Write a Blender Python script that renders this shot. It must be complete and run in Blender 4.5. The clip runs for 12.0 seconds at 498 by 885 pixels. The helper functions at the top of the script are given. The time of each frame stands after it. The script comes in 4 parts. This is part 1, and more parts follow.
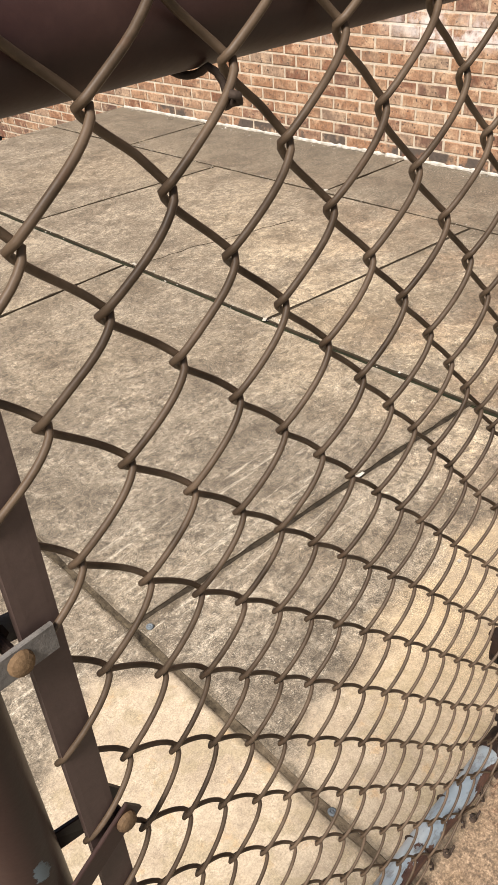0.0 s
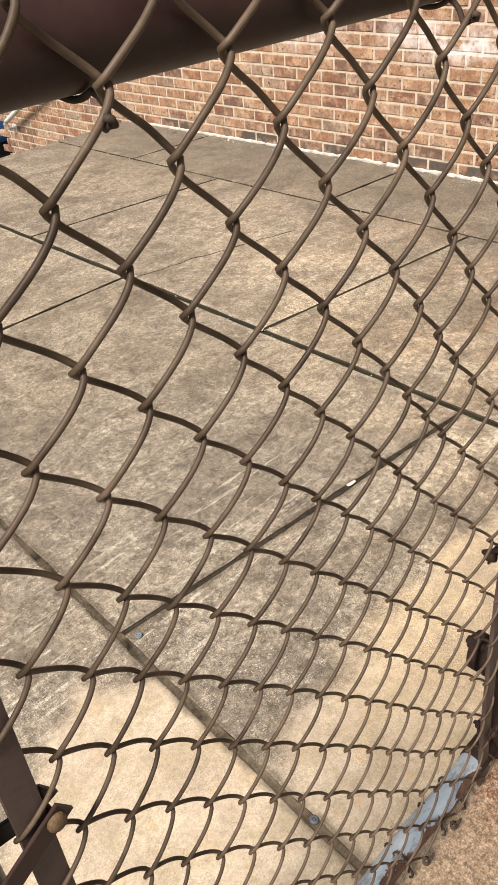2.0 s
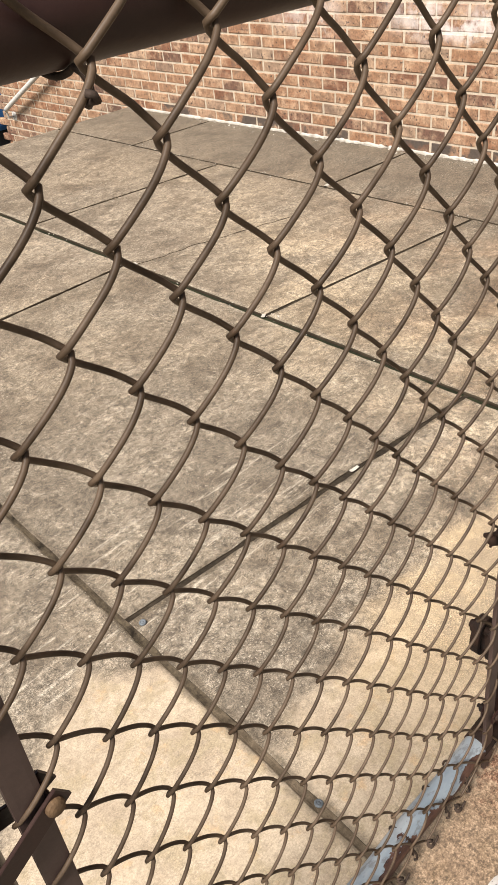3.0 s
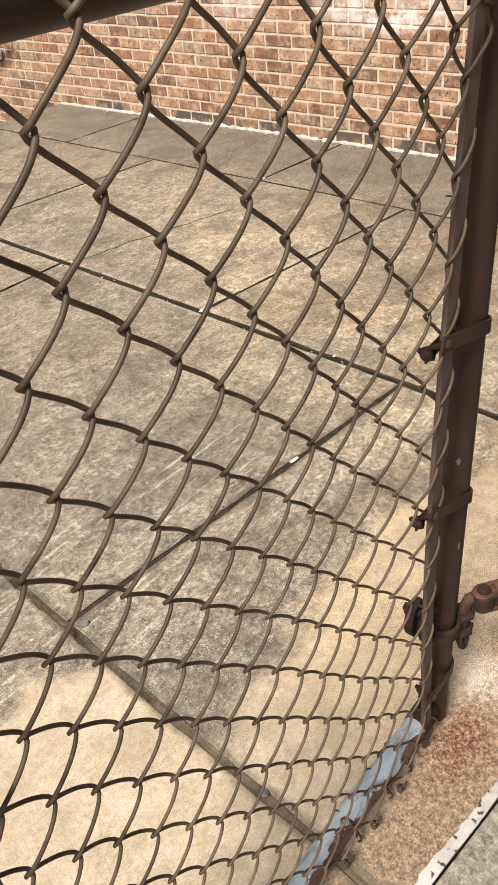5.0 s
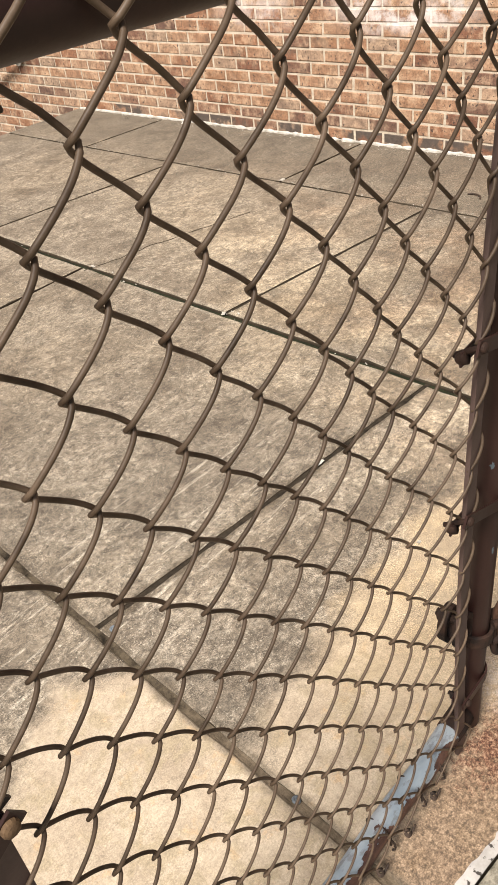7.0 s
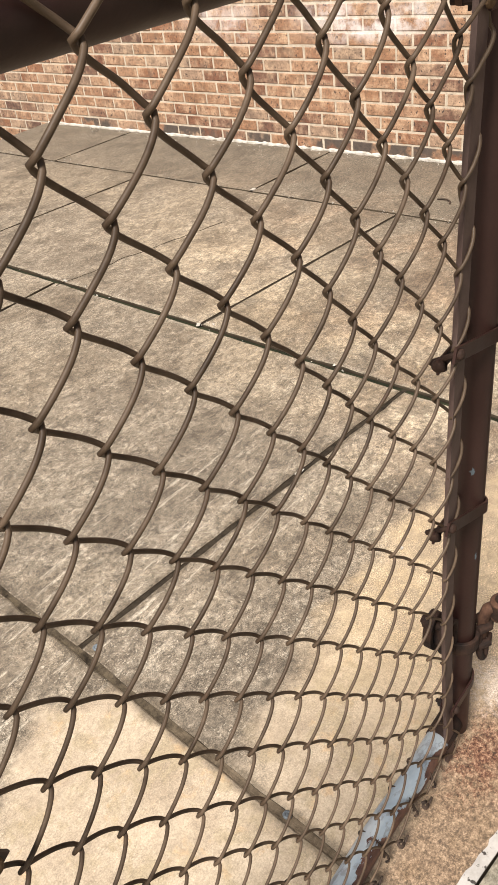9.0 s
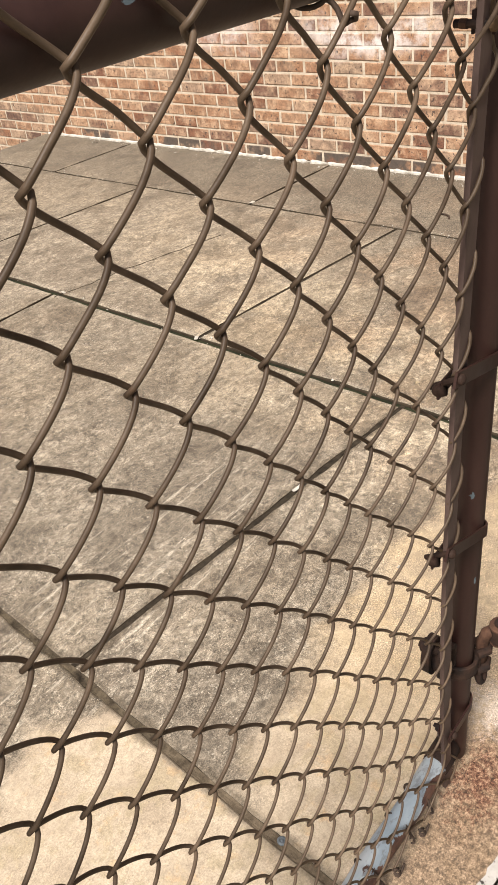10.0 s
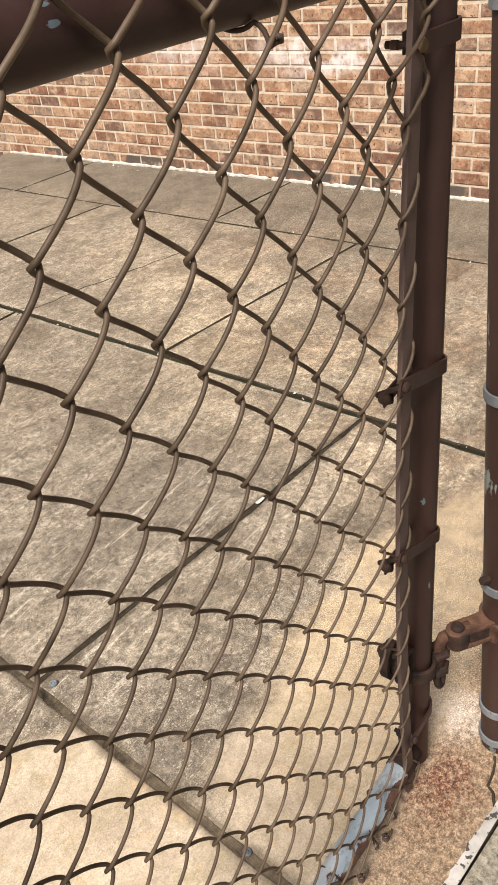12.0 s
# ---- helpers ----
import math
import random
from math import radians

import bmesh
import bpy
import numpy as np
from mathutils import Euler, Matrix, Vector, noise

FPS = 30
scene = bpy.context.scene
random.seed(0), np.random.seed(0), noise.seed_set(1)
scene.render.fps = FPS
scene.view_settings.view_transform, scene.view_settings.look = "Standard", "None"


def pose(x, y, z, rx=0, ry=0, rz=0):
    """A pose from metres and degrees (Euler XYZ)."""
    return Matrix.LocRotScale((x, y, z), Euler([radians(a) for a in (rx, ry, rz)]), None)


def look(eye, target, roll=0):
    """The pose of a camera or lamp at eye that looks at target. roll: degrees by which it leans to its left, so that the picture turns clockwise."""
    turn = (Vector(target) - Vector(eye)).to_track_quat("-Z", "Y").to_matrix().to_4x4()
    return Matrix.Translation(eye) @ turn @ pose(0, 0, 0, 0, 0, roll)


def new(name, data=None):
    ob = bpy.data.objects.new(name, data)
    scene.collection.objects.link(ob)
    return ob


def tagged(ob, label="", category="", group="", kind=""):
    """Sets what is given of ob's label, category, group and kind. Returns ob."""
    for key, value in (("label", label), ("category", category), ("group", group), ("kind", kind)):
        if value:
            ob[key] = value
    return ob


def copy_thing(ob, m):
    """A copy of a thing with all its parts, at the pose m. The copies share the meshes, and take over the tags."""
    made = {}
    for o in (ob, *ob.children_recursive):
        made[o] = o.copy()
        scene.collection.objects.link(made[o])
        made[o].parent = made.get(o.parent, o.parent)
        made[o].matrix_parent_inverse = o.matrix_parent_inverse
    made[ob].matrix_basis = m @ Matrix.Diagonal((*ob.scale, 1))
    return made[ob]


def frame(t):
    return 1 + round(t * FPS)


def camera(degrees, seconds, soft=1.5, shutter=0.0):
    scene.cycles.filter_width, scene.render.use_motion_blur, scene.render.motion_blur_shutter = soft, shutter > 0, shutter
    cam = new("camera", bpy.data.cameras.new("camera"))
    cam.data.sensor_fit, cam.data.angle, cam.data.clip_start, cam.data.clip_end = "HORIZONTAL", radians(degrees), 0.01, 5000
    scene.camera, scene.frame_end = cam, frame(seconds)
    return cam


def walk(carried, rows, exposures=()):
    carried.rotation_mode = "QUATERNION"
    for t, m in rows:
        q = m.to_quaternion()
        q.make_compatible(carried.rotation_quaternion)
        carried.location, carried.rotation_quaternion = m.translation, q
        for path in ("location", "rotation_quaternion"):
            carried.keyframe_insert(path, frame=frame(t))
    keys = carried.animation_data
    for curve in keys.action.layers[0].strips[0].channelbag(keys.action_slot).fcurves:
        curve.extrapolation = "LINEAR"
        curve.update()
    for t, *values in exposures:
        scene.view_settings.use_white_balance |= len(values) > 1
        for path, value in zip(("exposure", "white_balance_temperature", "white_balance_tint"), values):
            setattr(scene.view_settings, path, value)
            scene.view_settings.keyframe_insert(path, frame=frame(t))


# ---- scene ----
cam = camera(34.93, 12.0, 1.5)
EXPOSURE = 0.635
PATH = [
    (0.0, -0.2201, -0.2850, 1.2964, 54.17, 3.31, -46.09),
    (0.2, -0.2016, -0.3011, 1.2918, 53.91, 4.15, -47.39),
    (0.3, -0.1956, -0.3079, 1.2914, 53.86, 4.38, -47.95),
    (0.5, -0.1741, -0.3310, 1.2918, 53.57, 4.68, -49.52),
    (0.7, -0.1722, -0.3378, 1.2932, 53.78, 4.38, -50.37),
    (1.0, -0.1759, -0.3317, 1.2976, 54.17, 3.64, -49.91),
    (1.2, -0.1859, -0.3285, 1.3037, 54.67, 3.73, -48.11),
    (1.5, -0.1812, -0.3325, 1.2982, 54.86, 4.09, -46.39),
    (1.7, -0.1826, -0.3371, 1.2993, 55.02, 4.29, -45.55),
    (2.0, -0.1858, -0.3370, 1.2993, 54.92, 4.33, -45.49),
    (2.5, -0.1809, -0.3380, 1.2933, 54.44, 4.86, -45.27),
    (2.7, -0.1800, -0.3392, 1.2932, 54.19, 5.03, -45.35),
    (4.3, -0.1771, -0.3488, 1.2958, 53.76, 4.87, -46.49),
    (4.5, -0.1640, -0.3590, 1.2919, 53.62, 4.99, -47.31),
    (5.0, -0.1580, -0.3691, 1.2902, 53.31, 4.85, -49.62),
    (5.2, -0.1570, -0.3622, 1.2863, 53.06, 4.49, -49.46),
    (5.5, -0.1661, -0.3456, 1.2857, 52.57, 3.53, -48.14),
    (6.0, -0.1766, -0.3351, 1.2861, 52.01, 3.32, -46.37),
    (6.2, -0.1783, -0.3343, 1.2859, 52.03, 4.00, -46.56),
    (6.5, -0.1740, -0.3353, 1.2858, 52.32, 4.74, -46.87),
    (6.8, -0.1688, -0.3466, 1.2950, 53.13, 5.73, -48.23),
    (7.0, -0.1596, -0.3508, 1.2922, 53.44, 6.13, -48.83),
    (7.2, -0.1639, -0.3482, 1.2920, 53.67, 6.38, -49.57),
    (8.8, -0.1581, -0.3473, 1.2942, 53.79, 6.67, -51.01),
    (9.0, -0.1497, -0.3434, 1.2909, 53.80, 6.72, -51.15),
    (9.5, -0.1416, -0.3300, 1.2913, 54.00, 6.46, -51.02),
    (10.0, -0.1325, -0.3308, 1.2945, 54.52, 6.24, -51.03),
    (10.5, -0.1217, -0.3457, 1.2958, 54.98, 6.46, -52.12),
    (11.0, -0.1188, -0.3552, 1.2966, 55.23, 6.62, -52.76),
    (11.5, -0.1263, -0.3565, 1.2974, 55.58, 6.34, -52.93),
    (12.0, -0.1314, -0.3577, 1.2955, 55.40, 5.92, -53.40),
]
walk(cam, [(t, pose(*p)) for t, *p in PATH], [(0.0, EXPOSURE), (12.0, EXPOSURE)])
SKY, SUN = 0.050, 4.9

# ---------------------------------------------------------------- light
world = bpy.data.worlds.new("overcast_sky")
scene.world = world
world.use_nodes = True
wn = world.node_tree
sky = wn.nodes.new("ShaderNodeTexSky")
sky.sky_type, sky.sun_disc = "NISHITA", False
sky.sun_elevation, sky.sun_rotation = radians(51), radians(258)
sky.air_density, sky.dust_density, sky.ozone_density = 1.0, 4.0, 1.0
wn.links.new(sky.outputs[0], wn.nodes["Background"].inputs[0])
wn.nodes["Background"].inputs[1].default_value = SKY
lamp = bpy.data.lights.new("sun", "SUN")
lamp.energy, lamp.angle, lamp.color = SUN, radians(18), (1.0, 0.942, 0.886)
sun = new("sun", lamp)
sun.matrix_world = look((-4.4, -0.9, 5.6), (0.0, 0.0, 0.0))

# ---------------------------------------------------------------- materials


class Mat:
    """A node material with short calls for its pieces."""

    def __init__(self, name, rough=0.7, metal=0.0):
        self.m = bpy.data.materials.new(name)
        self.m.use_nodes = True
        self.t = self.m.node_tree
        self.b = self.t.nodes["Principled BSDF"]
        self.b.inputs["Roughness"].default_value = rough
        self.b.inputs["Metallic"].default_value = metal

    def node(self, kind, **links):
        n = self.t.nodes.new(kind)
        for k, v in links.items():
            self.plug(v, n.inputs[k.replace("_", " ")])
        return n

    def plug(self, v, socket):
        if isinstance(v, bpy.types.NodeSocket):
            self.t.links.new(v, socket)
        elif isinstance(v, tuple) and len(v) == 3 and socket.type == "RGBA":
            socket.default_value = (*v, 1)
        else:
            socket.default_value = v

    def where(self, scale=(1, 1, 1)):
        mp = self.node("ShaderNodeMapping", Vector=self.node("ShaderNodeNewGeometry").outputs["Position"])
        mp.inputs["Scale"].default_value = scale
        return mp.outputs[0]

    def noise(self, scale, detail=4.0, rough=0.55, at=None, distort=0.0):
        n = self.node("ShaderNodeTexNoise", Scale=scale, Detail=detail, Roughness=rough, Distortion=distort)
        self.plug(at or self.where(), n.inputs["Vector"])
        return n.outputs["Fac"]

    def ramp(self, fac, *stops):
        n = self.node("ShaderNodeValToRGB", Fac=fac)
        e = n.color_ramp.elements
        while len(e) < len(stops):
            e.new(0.5)
        for el, (p, c) in zip(e, stops):
            el.position = p
            el.color = (*c, 1) if isinstance(c, tuple) else (c, c, c, 1)
        return n.outputs["Color"]

    def mix(self, fac, a, b, how="MIX"):
        n = self.t.nodes.new("ShaderNodeMix")
        n.data_type, n.blend_type = "RGBA", how
        self.plug(fac, n.inputs[0]), self.plug(a, n.inputs[6]), self.plug(b, n.inputs[7])
        return n.outputs[2]

    def math(self, op, a, b=0.0, c=0.0):
        n = self.t.nodes.new("ShaderNodeMath")
        n.operation = op
        self.plug(a, n.inputs[0]), self.plug(b, n.inputs[1]), self.plug(c, n.inputs[2])
        return n.outputs[0]

    def step(self, v, lo, hi):
        n = self.t.nodes.new("ShaderNodeMapRange")
        n.interpolation_type = "SMOOTHSTEP"
        self.plug(v, n.inputs[0])
        n.inputs[1].default_value, n.inputs[2].default_value = lo, hi
        return n.outputs[0]

    def xyz(self):
        return self.node("ShaderNodeSeparateXYZ", Vector=self.where()).outputs

    def done(self, color, bump=None, strength=0.3, dist=0.002, rough=None):
        self.plug(color, self.b.inputs["Base Color"])
        if bump is not None:
            n = self.node("ShaderNodeBump", Height=bump, Strength=strength, Distance=dist)
            self.plug(n.outputs[0], self.b.inputs["Normal"])
        if rough is not None:
            self.plug(rough, self.b.inputs["Roughness"])
        return self.m


def concrete_material():
    m = Mat("weathered_concrete", 0.8)
    m.b.inputs["Specular IOR Level"].default_value = 0.3
    x, y, z = m.xyz()
    at = m.where()
    broad = m.noise(1.3, 5, 0.6, at)
    patch = m.noise(9.0, 8, 0.72, at, 0.15)
    blot = m.noise(34.0, 8, 0.8, at)
    fine = m.noise(85.0, 6, 0.75, at)
    grit = m.noise(260.0, 4, 0.75, at)
    # weathered grey-brown skin, worn through to pale grit in drifts
    smear = m.noise(1.0, 7, 0.66, m.where((2.6, 3.9, 1)), 0.7)
    worn = m.math("MULTIPLY_ADD", m.math("SUBTRACT", blot, 0.5), 0.55, smear)
    skin = m.ramp(patch, (0.34, (0.132, 0.106, 0.077)), (0.50, (0.196, 0.161, 0.119)), (0.66, (0.258, 0.215, 0.160)))
    bare = m.ramp(blot, (0.36, (0.165, 0.134, 0.097)), (0.50, (0.295, 0.246, 0.183)), (0.64, (0.46, 0.40, 0.31)))
    bare_k = m.step(worn, 0.45, 0.57)
    old = m.mix(m.math("MULTIPLY", bare_k, 0.76), skin, bare)
    warm = m.math("ADD", m.math("MULTIPLY", m.step(broad, 0.44, 0.60), 0.26), m.math("MULTIPLY", m.step(m.math("MULTIPLY_ADD", x, 0.35, y), 1.0, 2.1), 0.18))
    old = m.mix(warm, old, m.ramp(m.math("MULTIPLY_ADD", smear, 0.5, m.math("MULTIPLY", patch, 0.5)), (0.38, (0.160, 0.120, 0.078)), (0.60, (0.36, 0.285, 0.192))))
    pink = m.math("MULTIPLY", m.step(m.math("MULTIPLY_ADD", y, -0.9, x), 0.3, 1.5), m.step(m.noise(2.6, 5, 0.6, at), 0.40, 0.60))
    old = m.mix(m.math("MULTIPLY", pink, 0.55), old, m.mix(1.0, old, (1.02, 0.86, 0.78), "MULTIPLY"))
    old = m.mix(1.0, old, m.ramp(m.noise(26.0, 9, 0.82, at, 0.3), (0.40, 0.63), (0.5, 0.92), (0.60, 1.18)), "MULTIPLY")
    # sunny zone past the hinge side: brightness put into the slab colour, in drifts
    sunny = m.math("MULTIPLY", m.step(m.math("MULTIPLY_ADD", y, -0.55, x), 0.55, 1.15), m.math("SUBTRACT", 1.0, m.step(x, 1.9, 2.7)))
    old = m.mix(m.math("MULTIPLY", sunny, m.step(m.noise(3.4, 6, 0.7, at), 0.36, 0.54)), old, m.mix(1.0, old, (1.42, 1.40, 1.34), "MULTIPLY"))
    lichen = m.math("MULTIPLY", m.step(m.noise(52.0, 5, 0.7, at), 0.57, 0.64), m.step(m.noise(4.2, 4, 0.6, at), 0.46, 0.58))
    old = m.mix(m.math("MULTIPLY", m.math("MULTIPLY", lichen, sunny), 0.5), old, (0.50, 0.41, 0.24))
    scuff = m.step(m.noise(3.0, 6, 0.72, m.where((1.6, 15.0, 1))), 0.55, 0.63)
    here = m.math("MULTIPLY", m.math("MULTIPLY", m.step(y, 0.50, 0.70), m.math("SUBTRACT", 1.0, m.step(y, 0.90, 1.15))), m.math("SUBTRACT", 1.0, m.step(x, 0.9, 1.4)))
    old = m.mix(m.math("MULTIPLY", m.math("MULTIPLY", scuff, here), 0.72), old, (0.50, 0.44, 0.345))
    stain = m.step(m.noise(5.2, 7, 0.72, at, 0.4), 0.53, 0.66)
    old = m.mix(m.math("MULTIPLY", stain, 0.55), old, (0.115, 0.094, 0.070))
    # paler, tan strip along the fence line
    tan_c = m.ramp(patch, (0.34, (0.350, 0.276, 0.194)), (0.64, (0.525, 0.430, 0.312)))
    tan_c = m.mix(m.math("MULTIPLY", m.step(blot, 0.52, 0.68), 0.5), tan_c, (0.55, 0.43, 0.285))
    tan_c = m.mix(m.math("MULTIPLY", m.step(m.noise(11.0, 6, 0.7, at, 0.3), 0.49, 0.60), 0.72), tan_c, (0.36, 0.29, 0.185))
    tan_c = m.mix(m.math("MULTIPLY", m.step(m.noise(17.0, 6, 0.7, at, 0.2), 0.56, 0.66), 0.5), tan_c, (0.50, 0.335, 0.18))
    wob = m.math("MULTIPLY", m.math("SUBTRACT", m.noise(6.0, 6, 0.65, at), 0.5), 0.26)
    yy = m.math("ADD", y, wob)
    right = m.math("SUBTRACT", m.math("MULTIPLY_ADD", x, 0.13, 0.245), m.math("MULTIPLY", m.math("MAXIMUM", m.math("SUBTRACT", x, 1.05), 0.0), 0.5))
    tan_r = m.math("SUBTRACT", 1.0, m.step(m.math("SUBTRACT", yy, right), -0.05, 0.05))
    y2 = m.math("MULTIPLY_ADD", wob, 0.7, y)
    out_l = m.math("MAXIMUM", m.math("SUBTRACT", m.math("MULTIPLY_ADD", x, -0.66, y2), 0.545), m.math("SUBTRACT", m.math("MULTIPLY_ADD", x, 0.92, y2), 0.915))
    tan_l = m.math("SUBTRACT", 1.0, m.step(out_l, -0.035, 0.035))
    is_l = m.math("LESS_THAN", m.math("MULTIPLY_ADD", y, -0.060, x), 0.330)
    tan_zone = m.math("ADD", m.math("MULTIPLY", is_l, tan_l), m.math("MULTIPLY", m.math("SUBTRACT", 1.0, is_l), tan_r))
    tan_zone = m.math("MULTIPLY", tan_zone, m.step(m.math("SUBTRACT", 2.2, x), 0.0, 1.0))
    # darker band just beyond the tan strip
    darker = m.math("MULTIPLY", m.math("SUBTRACT", 1.0, m.step(m.math("SUBTRACT", yy, right), 0.10, 0.55)), m.math("SUBTRACT", 1.0, m.step(x, 1.1, 1.6)))
    old = m.mix(m.math("MULTIPLY", darker, 0.25), old, m.mix(1.0, old, (0.66, 0.66, 0.67), "MULTIPLY"))
    tan_c = m.mix(m.math("MULTIPLY", m.step(x, 0.45, 0.85), 0.75), tan_c, m.ramp(patch, (0.34, (0.48, 0.36, 0.215)), (0.64, (0.66, 0.51, 0.325))))
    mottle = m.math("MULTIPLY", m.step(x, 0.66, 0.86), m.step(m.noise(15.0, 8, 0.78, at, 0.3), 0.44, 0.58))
    tan_c = m.mix(m.math("MULTIPLY", mottle, 0.62), tan_c, (0.36, 0.285, 0.20))
    col = m.mix(tan_zone, old, tan_c)
    # rust stain round the foot of the gate
    rx, ry = m.math("SUBTRACT", x, 0.628), m.math("ADD", y, 0.046)
    rr = m.math("SQRT", m.math("ADD", m.math("POWER", m.math("MULTIPLY", rx, 0.72), 2.0), m.math("POWER", ry, 2.0)))
    speck = m.math("SUBTRACT", m.noise(48.0, 8, 0.88, at), 0.5)
    rust = m.math("SUBTRACT", 1.0, m.step(m.math("MULTIPLY_ADD", speck, 0.42, rr), 0.0, 0.085))
    dust = m.math("MULTIPLY_ADD", m.noise(210.0, 5, 0.8, at), 0.55, m.math("MULTIPLY", fine, 0.45))
    ground_in = m.math("SUBTRACT", 1.0, m.step(m.math("ADD", y, m.math("MULTIPLY", speck, 0.1)), -0.03, 0.05))
    col = m.mix(m.math("MULTIPLY", m.math("MULTIPLY", ground_in, tan_zone), 0.85), col, m.ramp(dust, (0.42, (0.060, 0.037, 0.022)), (0.50, (0.178, 0.113, 0.067)), (0.58, (0.36, 0.255, 0.165))))
    col = m.mix(m.math("MULTIPLY", rust, 0.95), col, m.ramp(dust, (0.42, (0.030, 0.012, 0.008)), (0.50, (0.135, 0.056, 0.032)), (0.58, (0.36, 0.225, 0.145))))
    px, py = m.math("SUBTRACT", x, 0.775), m.math("ADD", y, 0.012)
    pale = m.math("SQRT", m.math("ADD", m.math("POWER", px, 2.0), m.math("POWER", py, 2.0)))
    pale = m.math("SUBTRACT", 1.0, m.step(m.math("MULTIPLY_ADD", speck, 0.40, pale), 0.015, 0.075))
    col = m.mix(m.math("MULTIPLY", pale, 0.58), col, (0.60, 0.52, 0.44))
    # greyer by the wall
    by_wall = m.math("ADD", x, m.math("MULTIPLY", m.math("SUBTRACT", m.noise(3.0, 6, 0.68, at), 0.5), 1.6))
    col = m.mix(m.math("MULTIPLY", m.step(by_wall, 2.4, 3.1), 0.70), col, m.ramp(patch, (0.35, (0.092, 0.076, 0.058)), (0.65, (0.165, 0.136, 0.098))))
    # dirt washed along the joints
    j1 = m.math("ABSOLUTE", m.math("SUBTRACT", m.math("MULTIPLY_ADD", y, -0.060, x), 0.330))
    j2 = m.math("ABSOLUTE", m.math("SUBTRACT", m.math("MULTIPLY_ADD", y, -0.024, x), 1.560))
    j3 = m.math("ABSOLUTE", m.math("SUBTRACT", m.math("MULTIPLY_ADD", x, 0.0785, y), 0.775))
    j3 = m.math("ADD", j3, m.math("MULTIPLY", m.math("ADD", m.math("LESS_THAN", x, 0.36), m.math("GREATER_THAN", x, 1.59)), 9.0))
    lip = m.math("MULTIPLY", m.math("SUBTRACT", 1.0, m.step(j2, 0.018, 0.042)), m.step(m.noise(15.0, 5, 0.7, at), 0.42, 0.58))
    col = m.mix(m.math("MULTIPLY", lip, 0.55), col, (0.40, 0.345, 0.265))
    by_joint = m.math("MINIMUM", m.math("MINIMUM", j1, m.math("ADD", j2, 0.006)), j3)
    by_joint = m.math("MULTIPLY_ADD", m.math("SUBTRACT", m.noise(19.0, 6, 0.7, at), 0.5), -0.045, by_joint)
    col = m.mix(m.math("MULTIPLY", m.math("SUBTRACT", 1.0, m.step(by_joint, 0.006, 0.028)), 0.82), col, (0.110, 0.086, 0.058))
    # grit and pale flecks
    col = m.mix(1.0, col, m.mix(tan_zone, m.mix(bare_k, m.ramp(fine, (0.36, 0.60), (0.5, 0.98), (0.64, 1.34)), m.ramp(fine, (0.36, 0.48), (0.5, 1.0), (0.64, 1.42))), m.ramp(fine, (0.32, 0.78), (0.5, 1.0), (0.68, 1.12))), "MULTIPLY")
    col = m.mix(m.math("MULTIPLY_ADD", tan_zone, -0.15, 0.65), col, m.ramp(grit, (0.36, 0.55), (0.54, 1.06)), "MULTIPLY")
    sand = m.noise(340.0, 2, 0.6, at)
    coarse = m.math("MULTIPLY", m.math("MULTIPLY_ADD", tan_zone, -0.62, 0.92), m.step(m.noise(12.0, 5, 0.7, at), 0.34, 0.62))
    coarse = m.math("MAXIMUM", coarse, m.math("MULTIPLY", m.step(x, 0.60, 0.85), m.step(m.noise(20.0, 5, 0.7, at), 0.36, 0.56)))
    col = m.mix(coarse, col, m.ramp(sand, (0.34, 0.62), (0.5, 0.98), (0.60, 1.32), (0.68, 1.70)), "MULTIPLY")
    fleck = m.math("MULTIPLY", m.step(m.noise(130.0, 4, 0.7, at), 0.57, 0.66), m.step(m.noise(7.0, 5, 0.7, at), 0.42, 0.60))
    col = m.mix(m.math("MULTIPLY", m.math("MULTIPLY", fleck, 0.75), m.math("SUBTRACT", 1.0, tan_zone)), col, (0.60, 0.53, 0.42))
    # slab to slab
    info = m.node("ShaderNodeObjectInfo").outputs["Random"]
    col = m.mix(1.0, col, m.ramp(info, (0.0, 0.86), (1.0, 1.06)), "MULTIPLY")
    bump = m.math("ADD", m.math("MULTIPLY", fine, 0.7), m.math("MULTIPLY", grit, 0.3))
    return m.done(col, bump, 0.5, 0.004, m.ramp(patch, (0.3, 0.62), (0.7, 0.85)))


def plain_rough(name, dark, light, scale=20.0, rough=0.85, bump=0.4, grain=160.0):
    m = Mat(name, rough)
    m.b.inputs["Specular IOR Level"].default_value = 0.12
    at = m.where()
    a, b = m.noise(scale, 6, 0.65, at), m.noise(grain, 4, 0.7, at)
    col = m.ramp(a, (0.3, dark), (0.7, light))
    col = m.mix(0.6, col, m.ramp(b, (0.3, 0.6), (0.7, 1.0)), "MULTIPLY")
    return m.done(col, b, bump, 0.003)


